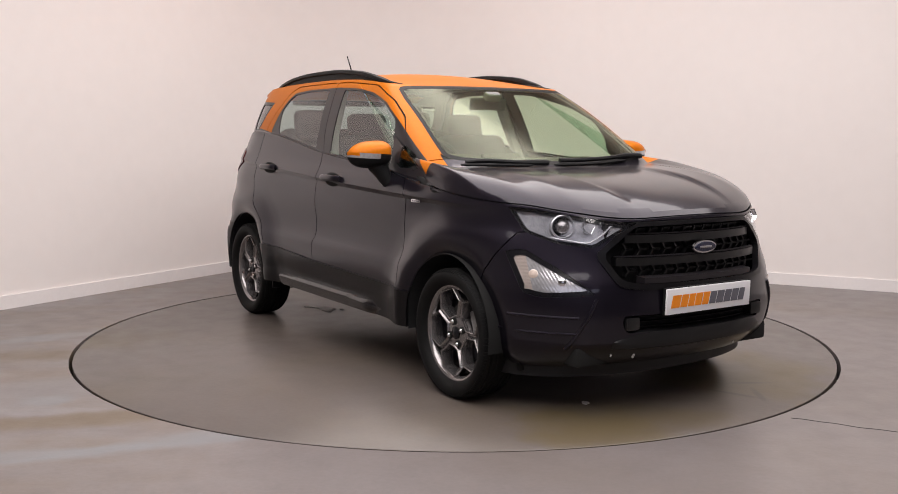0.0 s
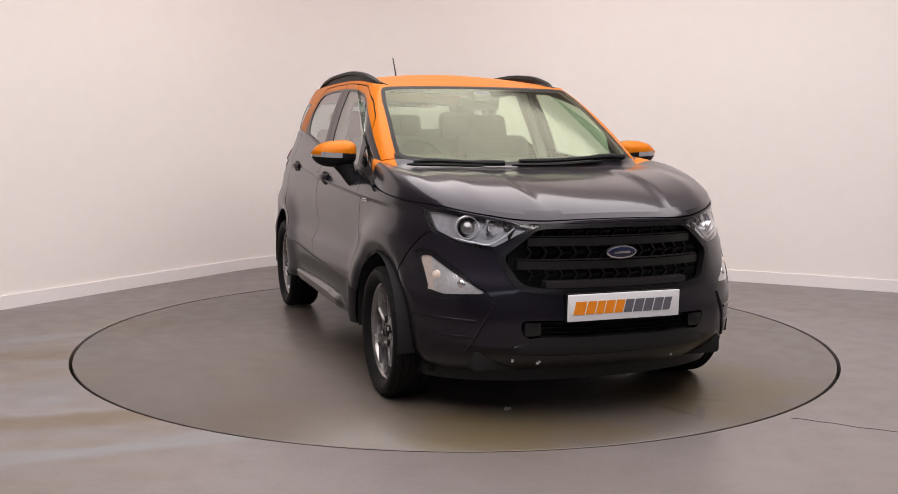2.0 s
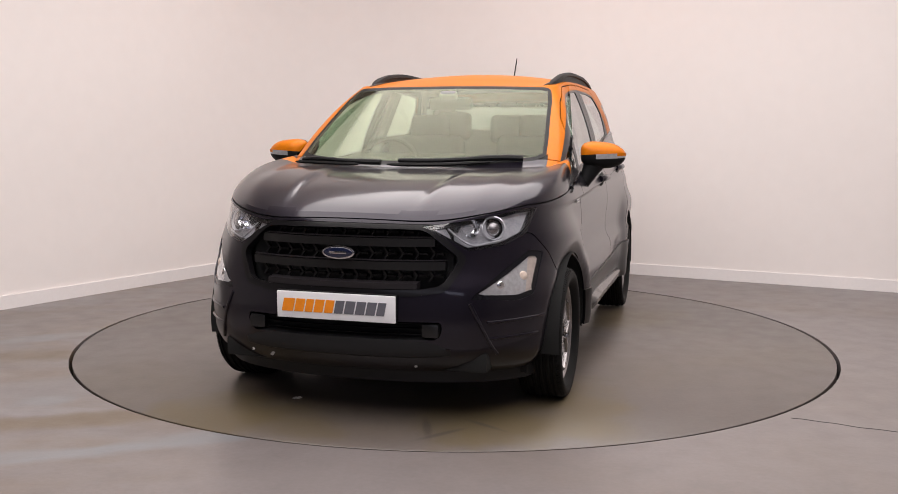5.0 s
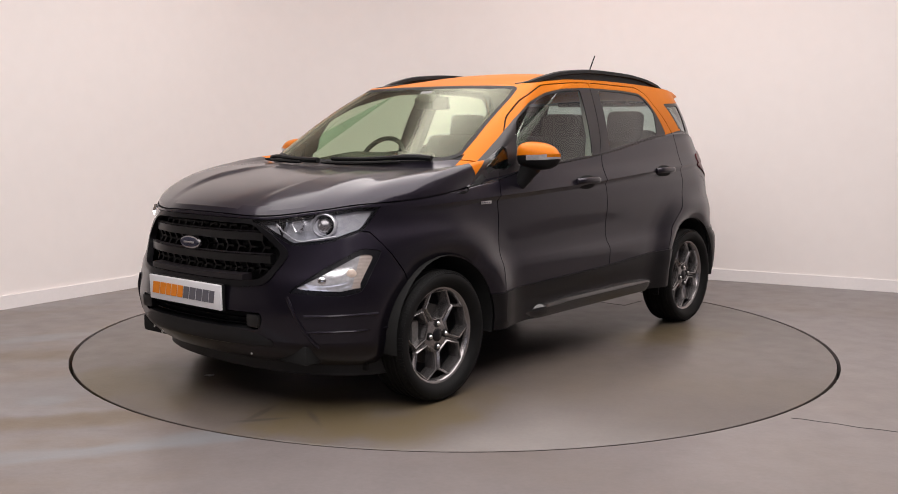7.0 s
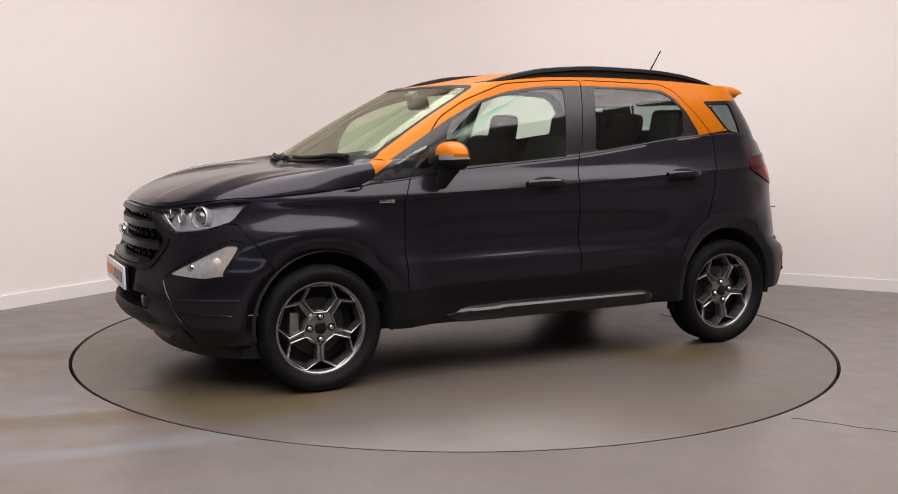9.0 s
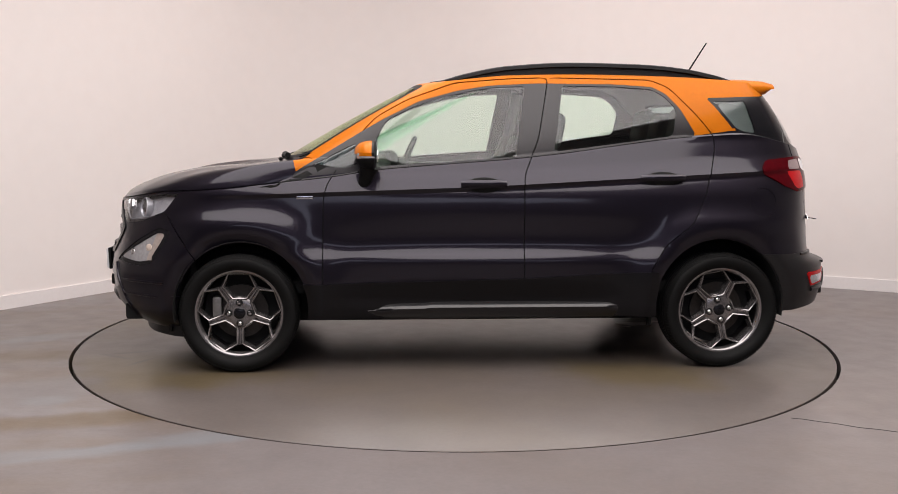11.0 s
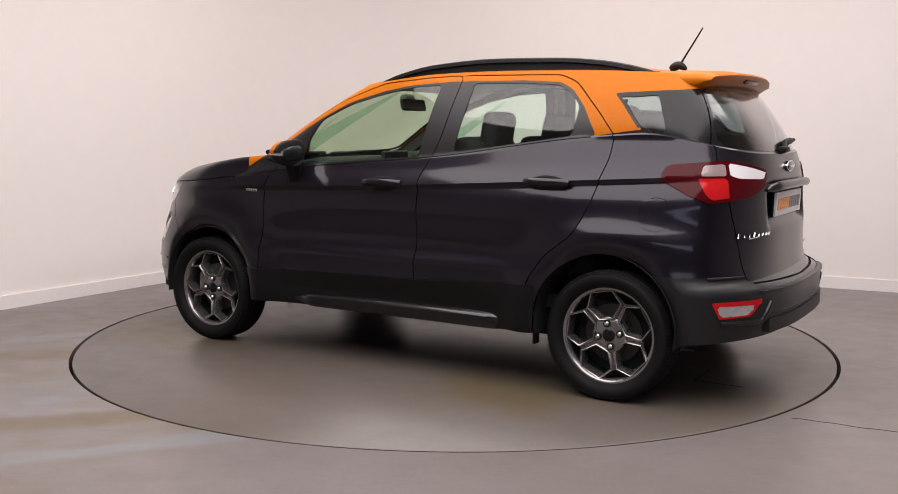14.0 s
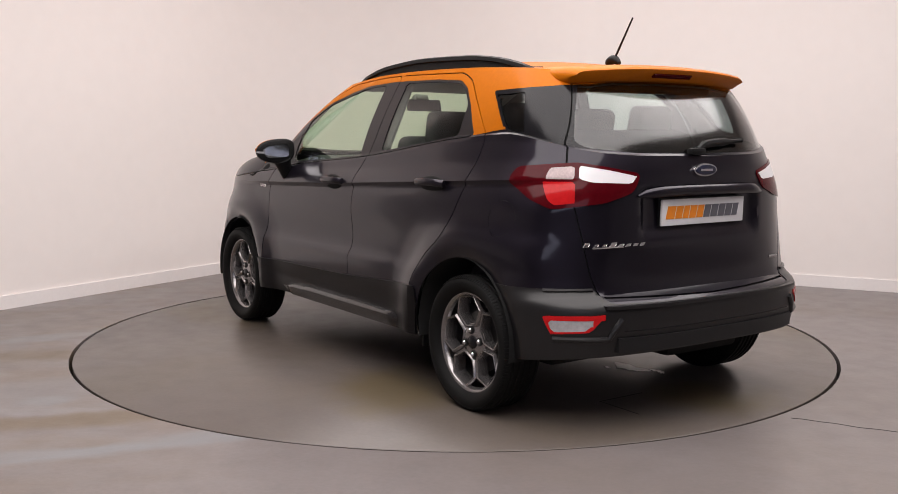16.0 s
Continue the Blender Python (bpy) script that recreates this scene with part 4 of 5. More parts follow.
def make_wheel():
    wheel = part("wheel", lathe([(0.001, -0.02), (0.05, -0.02), (0.05, 0.0), (0.075, 0.0), (0.075, -0.012), (0.140, -0.012), (0.140, -0.032), (0.19, -0.04), (0.19, -0.09), (0.001, -0.09)], 48), DARK, car)
    part("tyre", tyre_mesh(), RUBBER, wheel, "black road tyre with block tread")
    part("rim", rim_mesh(), ALLOY, wheel, "grey five-spoke alloy rim")
    part("rim_barrel", lathe([(0.209, 0.050), (0.201, 0.0), (0.199, -0.09)], 64), GUNMETAL, wheel, "dark rim barrel")
    part("brake_disc", lathe([(0.078, -0.004), (0.138, -0.004), (0.138, -0.010), (0.078, -0.010)], 48), STEEL, wheel)
    part("hub_cap", lathe([(0.001, 0.063), (0.022, 0.062), (0.030, 0.057), (0.030, 0.045)], 28), GLOSSBLACK, wheel)
    nut = lathe([(0.001, 0.066), (0.007, 0.065), (0.0115, 0.060), (0.0115, 0.045)], 12)
    for k in range(4):
        a = math.pi / 4 + k * math.pi / 2 + math.pi / 4
        n = nut.copy()
        bmesh.ops.translate(n, vec=(0.054 * math.cos(a), 0.002, 0.054 * math.sin(a)), verts=n.verts)
        part("wheel_nut", n, CHROME, wheel)
        cup = lathe([(0.0115, 0.0545), (0.0175, 0.0565), (0.0185, 0.050)], 16)
        bmesh.ops.translate(cup, vec=(0.054 * math.cos(a), 0.002, 0.054 * math.sin(a)), verts=cup.verts)
        part("nut_seat", cup, DARK, wheel)
    nut.free()
    return wheel


WHEELS = []
first = make_wheel()
for wx, wy, spin in ((WHEEL_X + 0.008, 0.745, 0), (WHEEL_X + 0.008, -0.745, 20), (-WHEEL_X - 0.005, 0.742, 11), (-WHEEL_X - 0.005, -0.742, 20)):
    m = pose(wx, wy, WHEEL_Z, 0, spin, 0 if wy > 0 else 180)
    if not WHEELS:
        first.matrix_basis = m
        WHEELS.append(first)
    else:
        WHEELS.append(copy_thing(first, m))
for w, sg in zip(WHEELS[:2], (1, -1)):
    caliper = box(sg * 0.118, 0.0, 0.015, 0.05, 0.05, 0.13, 0.016)
    part("brake_caliper", caliper, CAST, w, "cast grey brake caliper")


def liner(x0, z0, r):
    """The dark inner arch above a wheel."""
    bm = bmesh.new()
    rows = []
    for y in (0.845, 0.56):
        rows.append([bm.verts.new((x0 + r * math.cos(a), y, z0 + r * math.sin(a))) for a in (math.pi * (-0.06 + 1.12 * k / 24) for k in range(25))])
    hub = bm.verts.new((x0, 0.56, z0))
    for i in range(24):
        bm.faces.new((rows[0][i], rows[0][i + 1], rows[1][i + 1], rows[1][i]))
        bm.faces.new((rows[1][i], rows[1][i + 1], hub))
    return bm


for x0, z0 in ((ARCH_F.x, ARCH_F.z), (ARCH_R.x, ARCH_R.z)):
    for sg in (1, -1):
        b = liner(x0, z0, 0.345)
        if sg < 0:
            bmesh.ops.scale(b, vec=(1, -1, 1), verts=b.verts)
        part("wheel_arch_liner", b, DARK, car)


def under_tray():
    bm = box(0.1, 0, 0.245, 3.2, 1.10, 0.07, 0.02)
    box(0.0, 0.0, 0.30, 1.62, 1.50, 0.06, 0.02, bm)
    box(1.70, 0, 0.28, 0.36, 1.2, 0.09, 0.02, bm)
    box(-1.66, 0, 0.36, 0.34, 1.2, 0.08, 0.02, bm)
    return bm


def side_step(sg):
    """The moulded bar under the doors: a sloped tread that swells over the middle and thins to its ends."""
    bm = bmesh.new()
    rows = []
    for x in np.linspace(0.86, -0.86, 60):
        swell = max(0.0, min(1.0, (0.56 - x) / 0.10, (x + 0.74) / 0.10))
        swell = swell * swell * (3 - 2 * swell)
        y0 = 0.795
        top = 0.352 + 0.010 * swell + 0.014 * min(0.0, -x) * (x > 0.3)
        out = 0.836 + 0.030 * swell
        prof = ((y0, top + 0.006), (y0 + 0.022, top + 0.004), (out - 0.006, top - 0.016), (out, top - 0.026), (out - 0.004, top - 0.052), (out - 0.020, 0.280), (out - 0.045, 0.270), (y0 - 0.03, 0.270))
        rows.append([bm.verts.new((x, sg * a, c)) for a, c in prof])
    for a, b in zip(rows, rows[1:]):
        for i in range(len(a)):
            j = (i + 1) % len(a)
            bm.faces.new((a[i], a[j], b[j], b[i]))
    bm.faces.new(rows[0])
    bm.faces.new(rows[-1][::-1])
    bmesh.ops.recalc_face_normals(bm, faces=bm.faces)
    part("sill_step", bm, STEPBLACK, car, "moulded black step bar along the sill")


part("under_tray", under_tray(), DARK, car)
part("rear_axle", tube([(-1.24, -0.62, 0.25), (-1.24, 0.62, 0.25)], 0.04), DARK, car)
part("exhaust_silencer", box(-1.55, -0.25, 0.27, 0.24, 0.5, 0.13, 0.05), DARK, car)
part("bulkhead", box(1.50, 0, 0.60, 0.03, 1.4, 0.62), DARK, car)
for sg in (1, -1):
    for x, y, z in ((1.62, 0.69, 0.225), (-0.875, 0.79, 0.255)):
        part("mud_flap", box(x, sg * y, z, 0.015, 0.05, 0.07, 0.004), PLASTIC, car)
    side_step(sg)



# front
def fascia_strip(ys, z0, z1, out, thick=0.02):
    """A bar that follows the front's curve over the given half widths."""
    bm = bmesh.new()
    rows = []
    for y in ys:
        x = at_front(min(abs(y), 0.78), (z0 + z1) / 2) + out
        rows.append([bm.verts.new(p) for p in ((x - thick, y, z0), (x, y, z0 + 0.003), (x, y, z1 - 0.003), (x - thick, y, z1))])
    for a, b in zip(rows, rows[1:]):
        for i in range(4):
            j = (i + 1) % 4
            bm.faces.new((a[i], a[j], b[j], b[i]))
    bm.faces.new(rows[0])
    bm.faces.new(rows[-1][::-1])
    bmesh.ops.recalc_face_normals(bm, faces=bm.faces)
    return bm


def grille_parts():
    grille = part("grille", box(1.86, 0, 0.705, 0.02, 0.90, 0.29), DARK, car, "black grille with slats and honeycomb mesh")
    for z, w in ((0.780, 0.385), (0.685, 0.430)):
        part("slat", fascia_strip(np.linspace(-w, w, 25), z - 0.020, z + 0.020, -0.012, 0.03), GRILLEBLACK, grille)
        part("slat_edge", fascia_strip(np.linspace(-w, w, 25), z + 0.0205, z + 0.0245, -0.008, 0.02), TRIM, grille)
    part("grille_lip", fascia_strip(np.linspace(-0.33, 0.33, 17), 0.592, 0.622, 0.002, 0.05), TRIM, grille)
    for zc, h, w in ((0.820, 0.034, 0.32), (0.733, 0.050, 0.40), (0.643, 0.040, 0.38)):
        bm = bmesh.new()
        n = int(w * 2 / 0.062)
        for i in range(-n // 2, n // 2 + 1):
            for sg in (-1, 1):
                y = i * 0.062
                x = at_front(abs(y), zc) - 0.048
                box(0, 0, 0, 0.02, 0.008, h * 0.75, bm=bm, m=Matrix.Translation((x, y, zc + sg * h * 0.25)) @ Matrix.Rotation(sg * 0.6, 4, "X"))
                box(x, y + 0.031, zc, 0.02, 0.036, 0.009, bm=bm)
        part("honeycomb_mesh", bm, GRILLEBLACK, grille)
    lower_mesh = part("lower_intake", box(1.94, 0, 0.425, 0.02, 0.86, 0.10), DARK, car, "dark lower air intake")
    for z in (0.405, 0.428, 0.450):
        part("slat", fascia_strip(np.linspace(-0.4, 0.4, 17), z - 0.004, z + 0.004, -0.035, 0.02), PLASTIC, lower_mesh)
    for sg in (1, -1):
        part("intake_block", box(1.965, sg * 0.385, 0.425, 0.06, 0.075, 0.06, 0.015), GRILLEBLACK, lower_mesh)


grille_parts()


def oval(w, h, depth, n=40):
    return prism([(w / 2 * math.cos(2 * math.pi * k / n), h / 2 * math.sin(2 * math.pi * k / n)) for k in range(n)], depth, "x", 0.002)


def emblem(x, z, face):
    ring = oval(0.142, 0.056, 0.014)
    bmesh.ops.translate(ring, vec=(x, 0, z), verts=ring.verts)
    e = part("emblem", ring, CHROME, car, "blue oval emblem with a chrome rim")
    inner = oval(0.126, 0.043, 0.006)
    bmesh.ops.translate(inner, vec=(x + face * 0.0085, 0, z), verts=inner.verts)
    part("emblem_face", inner, BLUE, e)
    part("emblem_mark", box(x + face * 0.012, 0, z, 0.003, 0.075, 0.010, 0.001), CHROME, e)


emblem(2.012, 0.737, 1)


def plate(x, z, face, tilt):
    """A white trade plate with two rows of slanted blocks in place of its brand name."""
    m = Matrix.Translation((x, 0, z)) @ Matrix.Rotation(tilt, 4, "Y")
    p = part("number_plate", box(0, 0, 0, 0.012, 0.52, 0.111, 0.003, m=m), WHITE, car, "white show plate with an orange and grey block mark")
    part("plate_holder", box(-face * 0.012, 0, 0, 0.014, 0.525, 0.118, 0.003, m=m), PLASTIC, p)
    y = -0.235 * face
    for k in range(10):
        w = (0.056, 0.046, 0.040, 0.046, 0.044, 0.044, 0.048, 0.046, 0.046, 0.040)[k]
        h, sl = 0.054, 0.012
        shape = [(-w / 2 + 0.003, -h / 2), (w / 2 - 0.003, -h / 2), (w / 2 - 0.003, h / 2), (-w / 2 + 0.003, h / 2)]
        b = prism([(face * (a + sl * (c / h)), c) for a, c in shape], 0.002, "x")
        bmesh.ops.translate(b, vec=(face * 0.0075, y + face * w / 2, 0.0), verts=b.verts)
        b.transform(m)
        part("mark_block", b, PLATE_ORANGE if k < 5 else PLATE_GREY, p, smooth=False)
        y += face * w


plate(2.052, 0.517, 1, 0.03)


def skid_plate():
    bm = bmesh.new()
    rows = []
    for y in np.linspace(-0.46, 0.46, 25):
        t = abs(y) / 0.46
        x = at_front(abs(y), 0.36) + 0.008 - 0.016 * t ** 6
        top = 0.388 - 0.05 * max(0, (t - 0.86) / 0.14)
        rows.append([bm.verts.new(p) for p in ((x - 0.05, y, top + 0.004), (x, y, top), (x + 0.006, y, 0.345), (x - 0.01, y, 0.315), (x - 0.09, y, 0.285))])
    for a, b in zip(rows, rows[1:]):
        for i in range(4):
            bm.faces.new((a[i], a[i + 1], b[i + 1], b[i]))
    bmesh.ops.recalc_face_normals(bm, faces=bm.faces)
    bmesh.ops.solidify(bm, geom=bm.faces[:], thickness=0.01)
    return bm


SKID = material("grey_plastic", (0.009, 0.009, 0.010), 0.45, spec=0.35, scale=300, bump=0.1, vary=0.15)
part("skid_plate", skid_plate(), SKID, car, "dark grey plastic skid plate")
part("air_dam", fascia_strip(np.linspace(-0.74, 0.74, 41), 0.165, 0.255, -0.07, 0.012), SKID, car, "dark grey flexible air dam")
for sg in (1, -1):
    # creases of the bumper corners: an upright fin and two shelves
    pts = [(at_front(y, z) + 0.002, sg * y, z) for y, z in ((0.535, 0.535), (0.57, 0.46), (0.61, 0.36), (0.63, 0.315))]
    part("bumper_fin", tube(arc(pts), 0.008, 8), PAINT, car)
    for z in (0.455, 0.385):
        pts = [(at_front(y, z) + 0.001, sg * y, z + 0.01 * (y - 0.6)) for y in (0.60, 0.66, 0.72, 0.76, 0.79)]
        part("bumper_crease", tube(arc(pts), 0.006, 8), PAINT, car)


# lamps
BOWL = material("satin_silver_bowl", (0.56, 0.56, 0.59), 0.20, 0.4, scale=40, vary=0.35)


def headlight_inside(sd):
    sg = 1 if sd == "L" else -1
    lamp_body = part("headlight_bowl", panel({"headlight"}, sd, push=-0.030), BOWL, car, "headlight bowl with chrome reflectors")
    part("headlight_bezel", panel({"headlight_rim"}, sd, push=-0.016, thick=0.014), GLOSSBLACK, lamp_body, "black headlight bezel")
    py, pz = 0.600, 0.832
    n = Vector((1.0, -sg * 0.6 * (at_front(py + 0.04, pz) - at_front(py - 0.04, pz)) / 0.08, 0.15)).normalized()
    m = Matrix.Translation(Vector((at_front(py, pz), sg * py, pz)) - n * 0.022) @ Vector((0, 1, 0)).rotation_difference(n).to_matrix().to_4x4()
    for name, prof, mat in (("projector_ring", [(0.056, -0.02), (0.053, 0.008), (0.047, 0.012), (0.042, 0.0)], BOWL), ("projector_bezel", [(0.043, 0.002), (0.038, -0.008), (0.034, -0.006)], GLOSSBLACK),
                            ("projector_lens", [(0.001, 0.016), (0.016, 0.013), (0.026, 0.006), (0.034, -0.008)], ALLOY)):
        b = lathe(prof, 36)
        b.transform(m)
        part(name, b, mat, lamp_body)
    # inner reflector cups and the light bar along the lower edge
    for y, z, r in ((0.515, 0.835, 0.040), (0.455, 0.842, 0.026)):
        b = lathe([(r, 0.012), (r * 0.8, 0.0), (r * 0.4, -0.012), (0.001, -0.016)], 6)
        b.transform(Matrix.Translation((at_front(y, z) - 0.022, sg * y, z)) @ Matrix.Rotation(radians(-90), 4, "Z"))
        part("reflector_cup", b, REFLECTOR, lamp_body)
    pts = [(at_front(y, z) - 0.012, sg * y, z) for y, z in ((0.43, 0.835), (0.475, 0.795), (0.525, 0.765), (0.58, 0.772), (0.64, 0.785))]
    part("light_bar", tube(arc(pts), 0.0042, 8), BOWL, lamp_body, "pale light-guide bar")


for sd in "LR":
    headlight_inside(sd)


# door mirrors, handles, badges, rails
def mirror(sg):
    cx, cy, cz = 0.560, 0.893, 1.105
    top, low, band = bmesh.new(), bmesh.new(), bmesh.new()
    src = bmesh.new()
    bmesh.ops.create_uvsphere(src, u_segments=40, v_segments=24, radius=1)
    for v in src.verts:
        x, y, z = v.co
        sx = 0.105 if x > 0 else 0.028
        ex = lambda a, e: math.copysign(abs(a) ** e, a)
        sx *= 1 - 0.38 * (y + 1) / 2
        v.co = (cx + sx * ex(x, 0.9 if x > 0 else 0.3) + 0.015, cy + 0.118 * ex(y, 0.78), cz + (0.066 if z > 0 else 0.076) * ex(z, 0.8) - 0.018 * (y + 0.2) * (1 if z > 0 else -0.4) + 0.012)
    zone_of = lambda c: "top" if c.z > cz + 0.010 and c.x > cx + 0.014 else ("band" if cz + 0.010 > c.z > cz - 0.010 and c.x > cx - 0.02 and c.y > cy - 0.03 else "low")
    made = {}
    for f in src.faces:
        k = zone_of(f.calc_center_median())
        dst = {"top": top, "low": low, "band": band}[k]
        vs = []
        for v in f.verts:
            if (k, v) not in made:
                made[(k, v)] = dst.verts.new((v.co.x, sg * v.co.y, v.co.z))
            vs.append(made[(k, v)])
        dst.faces.new(vs if sg > 0 else vs[::-1])
    src.free()
    body = part("door_mirror", low, PLASTIC, car, "door mirror with orange cap")
    part("mirror_cap", top, ORANGE, body, "glossy orange mirror cap")
    part("indicator", band, CLEARLENS, body, "clear side indicator band")
    arm = tube(arc([(0.585, sg * 0.845, 1.065), (0.605, sg * 0.815, 1.00), (0.625, sg * 0.790, 0.945)]), [0.055, 0.052, 0.048, 0.045, 0.042, 0.04, 0.038, 0.036, 0.034, 0.032, 0.03, 0.026, 0.02], 12)
    part("mirror_arm", arm, PLASTIC, body)
    g = prism([(sg * a, b) for a, b in rounded([(-0.078, -0.036), (0.074, -0.040), (0.077, 0.022), (-0.072, 0.042)], 0.03)], 0.004, "x")
    bmesh.ops.translate(g, vec=(cx - 0.014, sg * cy, cz + 0.008), verts=g.verts)
    part("mirror_glass", g, CHROME, body, "silvered mirror glass")


def handle(x, z, sg):
    p = at_side(x, z, sg)
    # the cup is a slight bulge; the hollow's shade is in its black colour
    cup = bmesh.new()
    bmesh.ops.create_uvsphere(cup, u_segments=28, v_segments=14, radius=1)
    cup.transform(Matrix.Translation((p.x, p.y - sg * 0.004, p.z - 0.006)) @ Matrix.Diagonal((0.098, 0.0075, 0.040, 1)))
    h = part("door_handle", cup, DARK, car, "dark pull door handle over a near-black bulge for the shaded cup")
    pts = arc([(p.x + 0.112, p.y + sg * 0.006, p.z), (p.x + 0.06, p.y + sg * 0.026, p.z + 0.004), (p.x - 0.06, p.y + sg * 0.026, p.z + 0.004), (p.x - 0.112, p.y + sg * 0.006, p.z)])
    part("handle_bar", tube(pts, 0.015, 10, flat=1.15), PAINT, h)


def side_badge(sg):
    p = at_side(0.915, 0.895, sg)
    b = part("side_badge", box(p.x, p.y + sg * 0.003, p.z, 0.082, 0.006, 0.016, 0.002), CHROME, car, "small bright badge bar")
    for k in range(4):
        part("badge_mark", box(p.x - 0.026 + k * 0.018, p.y + sg * 0.0065, p.z, 0.010, 0.002, 0.007), PLATE_GREY, b)


rail_z = pchip((-1.35, -1.26, -1.08, -0.85, -0.50, -0.15, 0.10, 0.20), (1.512, 1.538, 1.572, 1.591, 1.597, 1.577, 1.530, 1.500))


def rail(sg):
    """A rail fin: a rounded top bar over a thin web that stands on the roof's edge."""
    bm = bmesh.new()
    rows = []
    for x in np.linspace(0.20, -1.35, 50):
        y, top = 0.550 - 0.02 * max(0, (x + 0.1) / 0.3) ** 2, float(rail_z(x))
        low = at_top(x, y - 0.005) - 0.01
        w = 0.021 * min(1, 0.35 + (0.20 - x) / 0.15, 0.35 + (x + 1.35) / 0.15)
        deck = max(low + 0.004, top - 0.026)
        prof = ((y - 0.006, low), (y - 0.006, deck), (y - w, deck + 0.004), (y - w * 0.8, top - 0.004), (y, top), (y + w * 0.8, top - 0.005), (y + w, deck + 0.004), (y + 0.008, deck), (y + 0.012, low))
        rows.append([bm.verts.new((x, sg * a, c)) for a, c in prof])
    for p, q in zip(rows, rows[1:]):
        for i in range(len(p)):
            j = (i + 1) % len(p)
            bm.faces.new((p[i], p[j], q[j], q[i]))
    bm.faces.new(rows[0])
    bm.faces.new(rows[-1][::-1])
    bmesh.ops.recalc_face_normals(bm, faces=bm.faces)
    part("roof_rail", bm, PLASTIC, car, "satin black roof rail")
    part("roof_seam", tube(arc([(0.27, sg * 0.515, at_top(0.27, 0.515) - 0.001), (0.0, sg * 0.522, at_top(0.0, 0.522) - 0.001), (-0.7, sg * 0.522, at_top(-0.7, 0.522) - 0.001), (-1.35, sg * 0.50, at_top(-1.35, 0.50) - 0.001)]), 0.006, 6), TRIM, car)


for sg in (1, -1):
    mirror(sg)
    handle(0.006, 0.965, sg)
    handle(-0.925, 0.995, sg)
    side_badge(sg)
    rail(sg)
    # weather strip under the windows
    line = [at_side(x, float(belt(x)) + 0.004, sg) for x in np.linspace(0.93, -1.10, 40)]
    part("waist_strip", tube(line, 0.006, 6), GLOSSBLACK, car)


# rear
def spoiler():
    """A wide lip with an upright rear face, drawn thin towards its ends."""
    bm = bmesh.new()
    rows = []
    ends = [0.525, 0.520, 0.508, 0.485]
    for y in [-e for e in ends] + list(np.linspace(-0.45, 0.45, 25)) + ends[::-1]:
        t = abs(y) / 0.52
        thin = 1.0 if abs(y) < 0.49 else max(0.12, math.sqrt(max(0.0, 1 - ((abs(y) - 0.485) / 0.041) ** 2)))
        back, drop = 0.062 * t ** 2.5, 0.022 * t ** 2.2
        prof = [(-1.28, 1.500), (-1.44, 1.532), (-1.58 + back * 0.6, 1.527), (-1.662 + back, 1.512), (-1.668 + back, 1.505), (-1.664 + back, 1.497), (-1.622 + back, 1.462), (-1.612 + back, 1.457), (-1.56 + back * 0.6, 1.452), (-1.48, 1.445), (-1.34, 1.45)]
        wide = lambda x: 1 + 0.085 * max(0.0, min(1.0, (x + 1.62) / 0.22))
        rows.append([bm.verts.new((x, y * wide(x), 1.488 + (z - 1.488) * thin - drop)) for x, z in prof])
    for a, b in zip(rows, rows[1:]):
        for i in range(len(a)):
            j = (i + 1) % len(a)
            bm.faces.new((a[i], a[j], b[j], b[i]))
    bm.faces.new(rows[0])
    bm.faces.new(rows[-1][::-1])
    bmesh.ops.recalc_face_normals(bm, faces=bm.faces)
    return bm


sp = part("rear_spoiler", spoiler(), ORANGE, car, "orange roof spoiler over the rear window")
part("brake_light", box(0, 0, 0, 0.012, 0.24, 0.022, 0.003, m=Matrix.Translation((-1.643, 0, 1.479)) @ Matrix.Rotation(radians(-48), 4, "Y")), RED, sp)
part("spoiler_base", box(-1.515, 0, 1.430, 0.07, 0.72, 0.05, 0.012), GLOSSBLACK, sp)
ant = part("antenna", tube(arc([(-1.23, 0, 1.555), (-1.275, 0, 1.572), (-1.315, 0, 1.552)], 4), [0.012, 0.02, 0.022, 0.022, 0.022, 0.02, 0.018, 0.014, 0.008], 10), PLASTIC, car, "black whip antenna leaning back")
part("antenna_rod", tube([(-1.28, 0, 1.575), (-1.393, 0, 1.756)], [0.0055, 0.004], 8), PLASTIC, ant)

rw = part("rear_wiper", tube(arc([(at_rear(0.02, 1.155) - 0.02, 0.02, 1.158), (at_rear(0.06, 1.19) - 0.028, -0.06, 1.185), (at_rear(0.2, 1.20) - 0.02, -0.30, 1.196)]), [0.014] * 4 + [0.018] * 6 + [0.010] * 3, 8), PLASTIC, car)
part("wiper_pivot", box(at_rear(0.0, 1.15) - 0.018, 0.03, 1.152, 0.04, 0.09, 0.03, 0.012), PLASTIC, rw)

emblem(at_rear(0, 1.073) - 0.006, 1.073, -1)
plate(-1.846, 0.897, -1, -0.02)
lip = [(at_rear(abs(y), 1.012) - 0.012 - 0.012 * (abs(y) < 0.34), y, 0.990 - 0.02 * (abs(y) / 0.39) ** 6) for y in np.linspace(-0.39, 0.39, 21)]
part("plate_recess_lip", tube(lip, [0.006, 0.016] + [0.020] * 17 + [0.016, 0.006], 10, flat=1.1), PAINT, car)
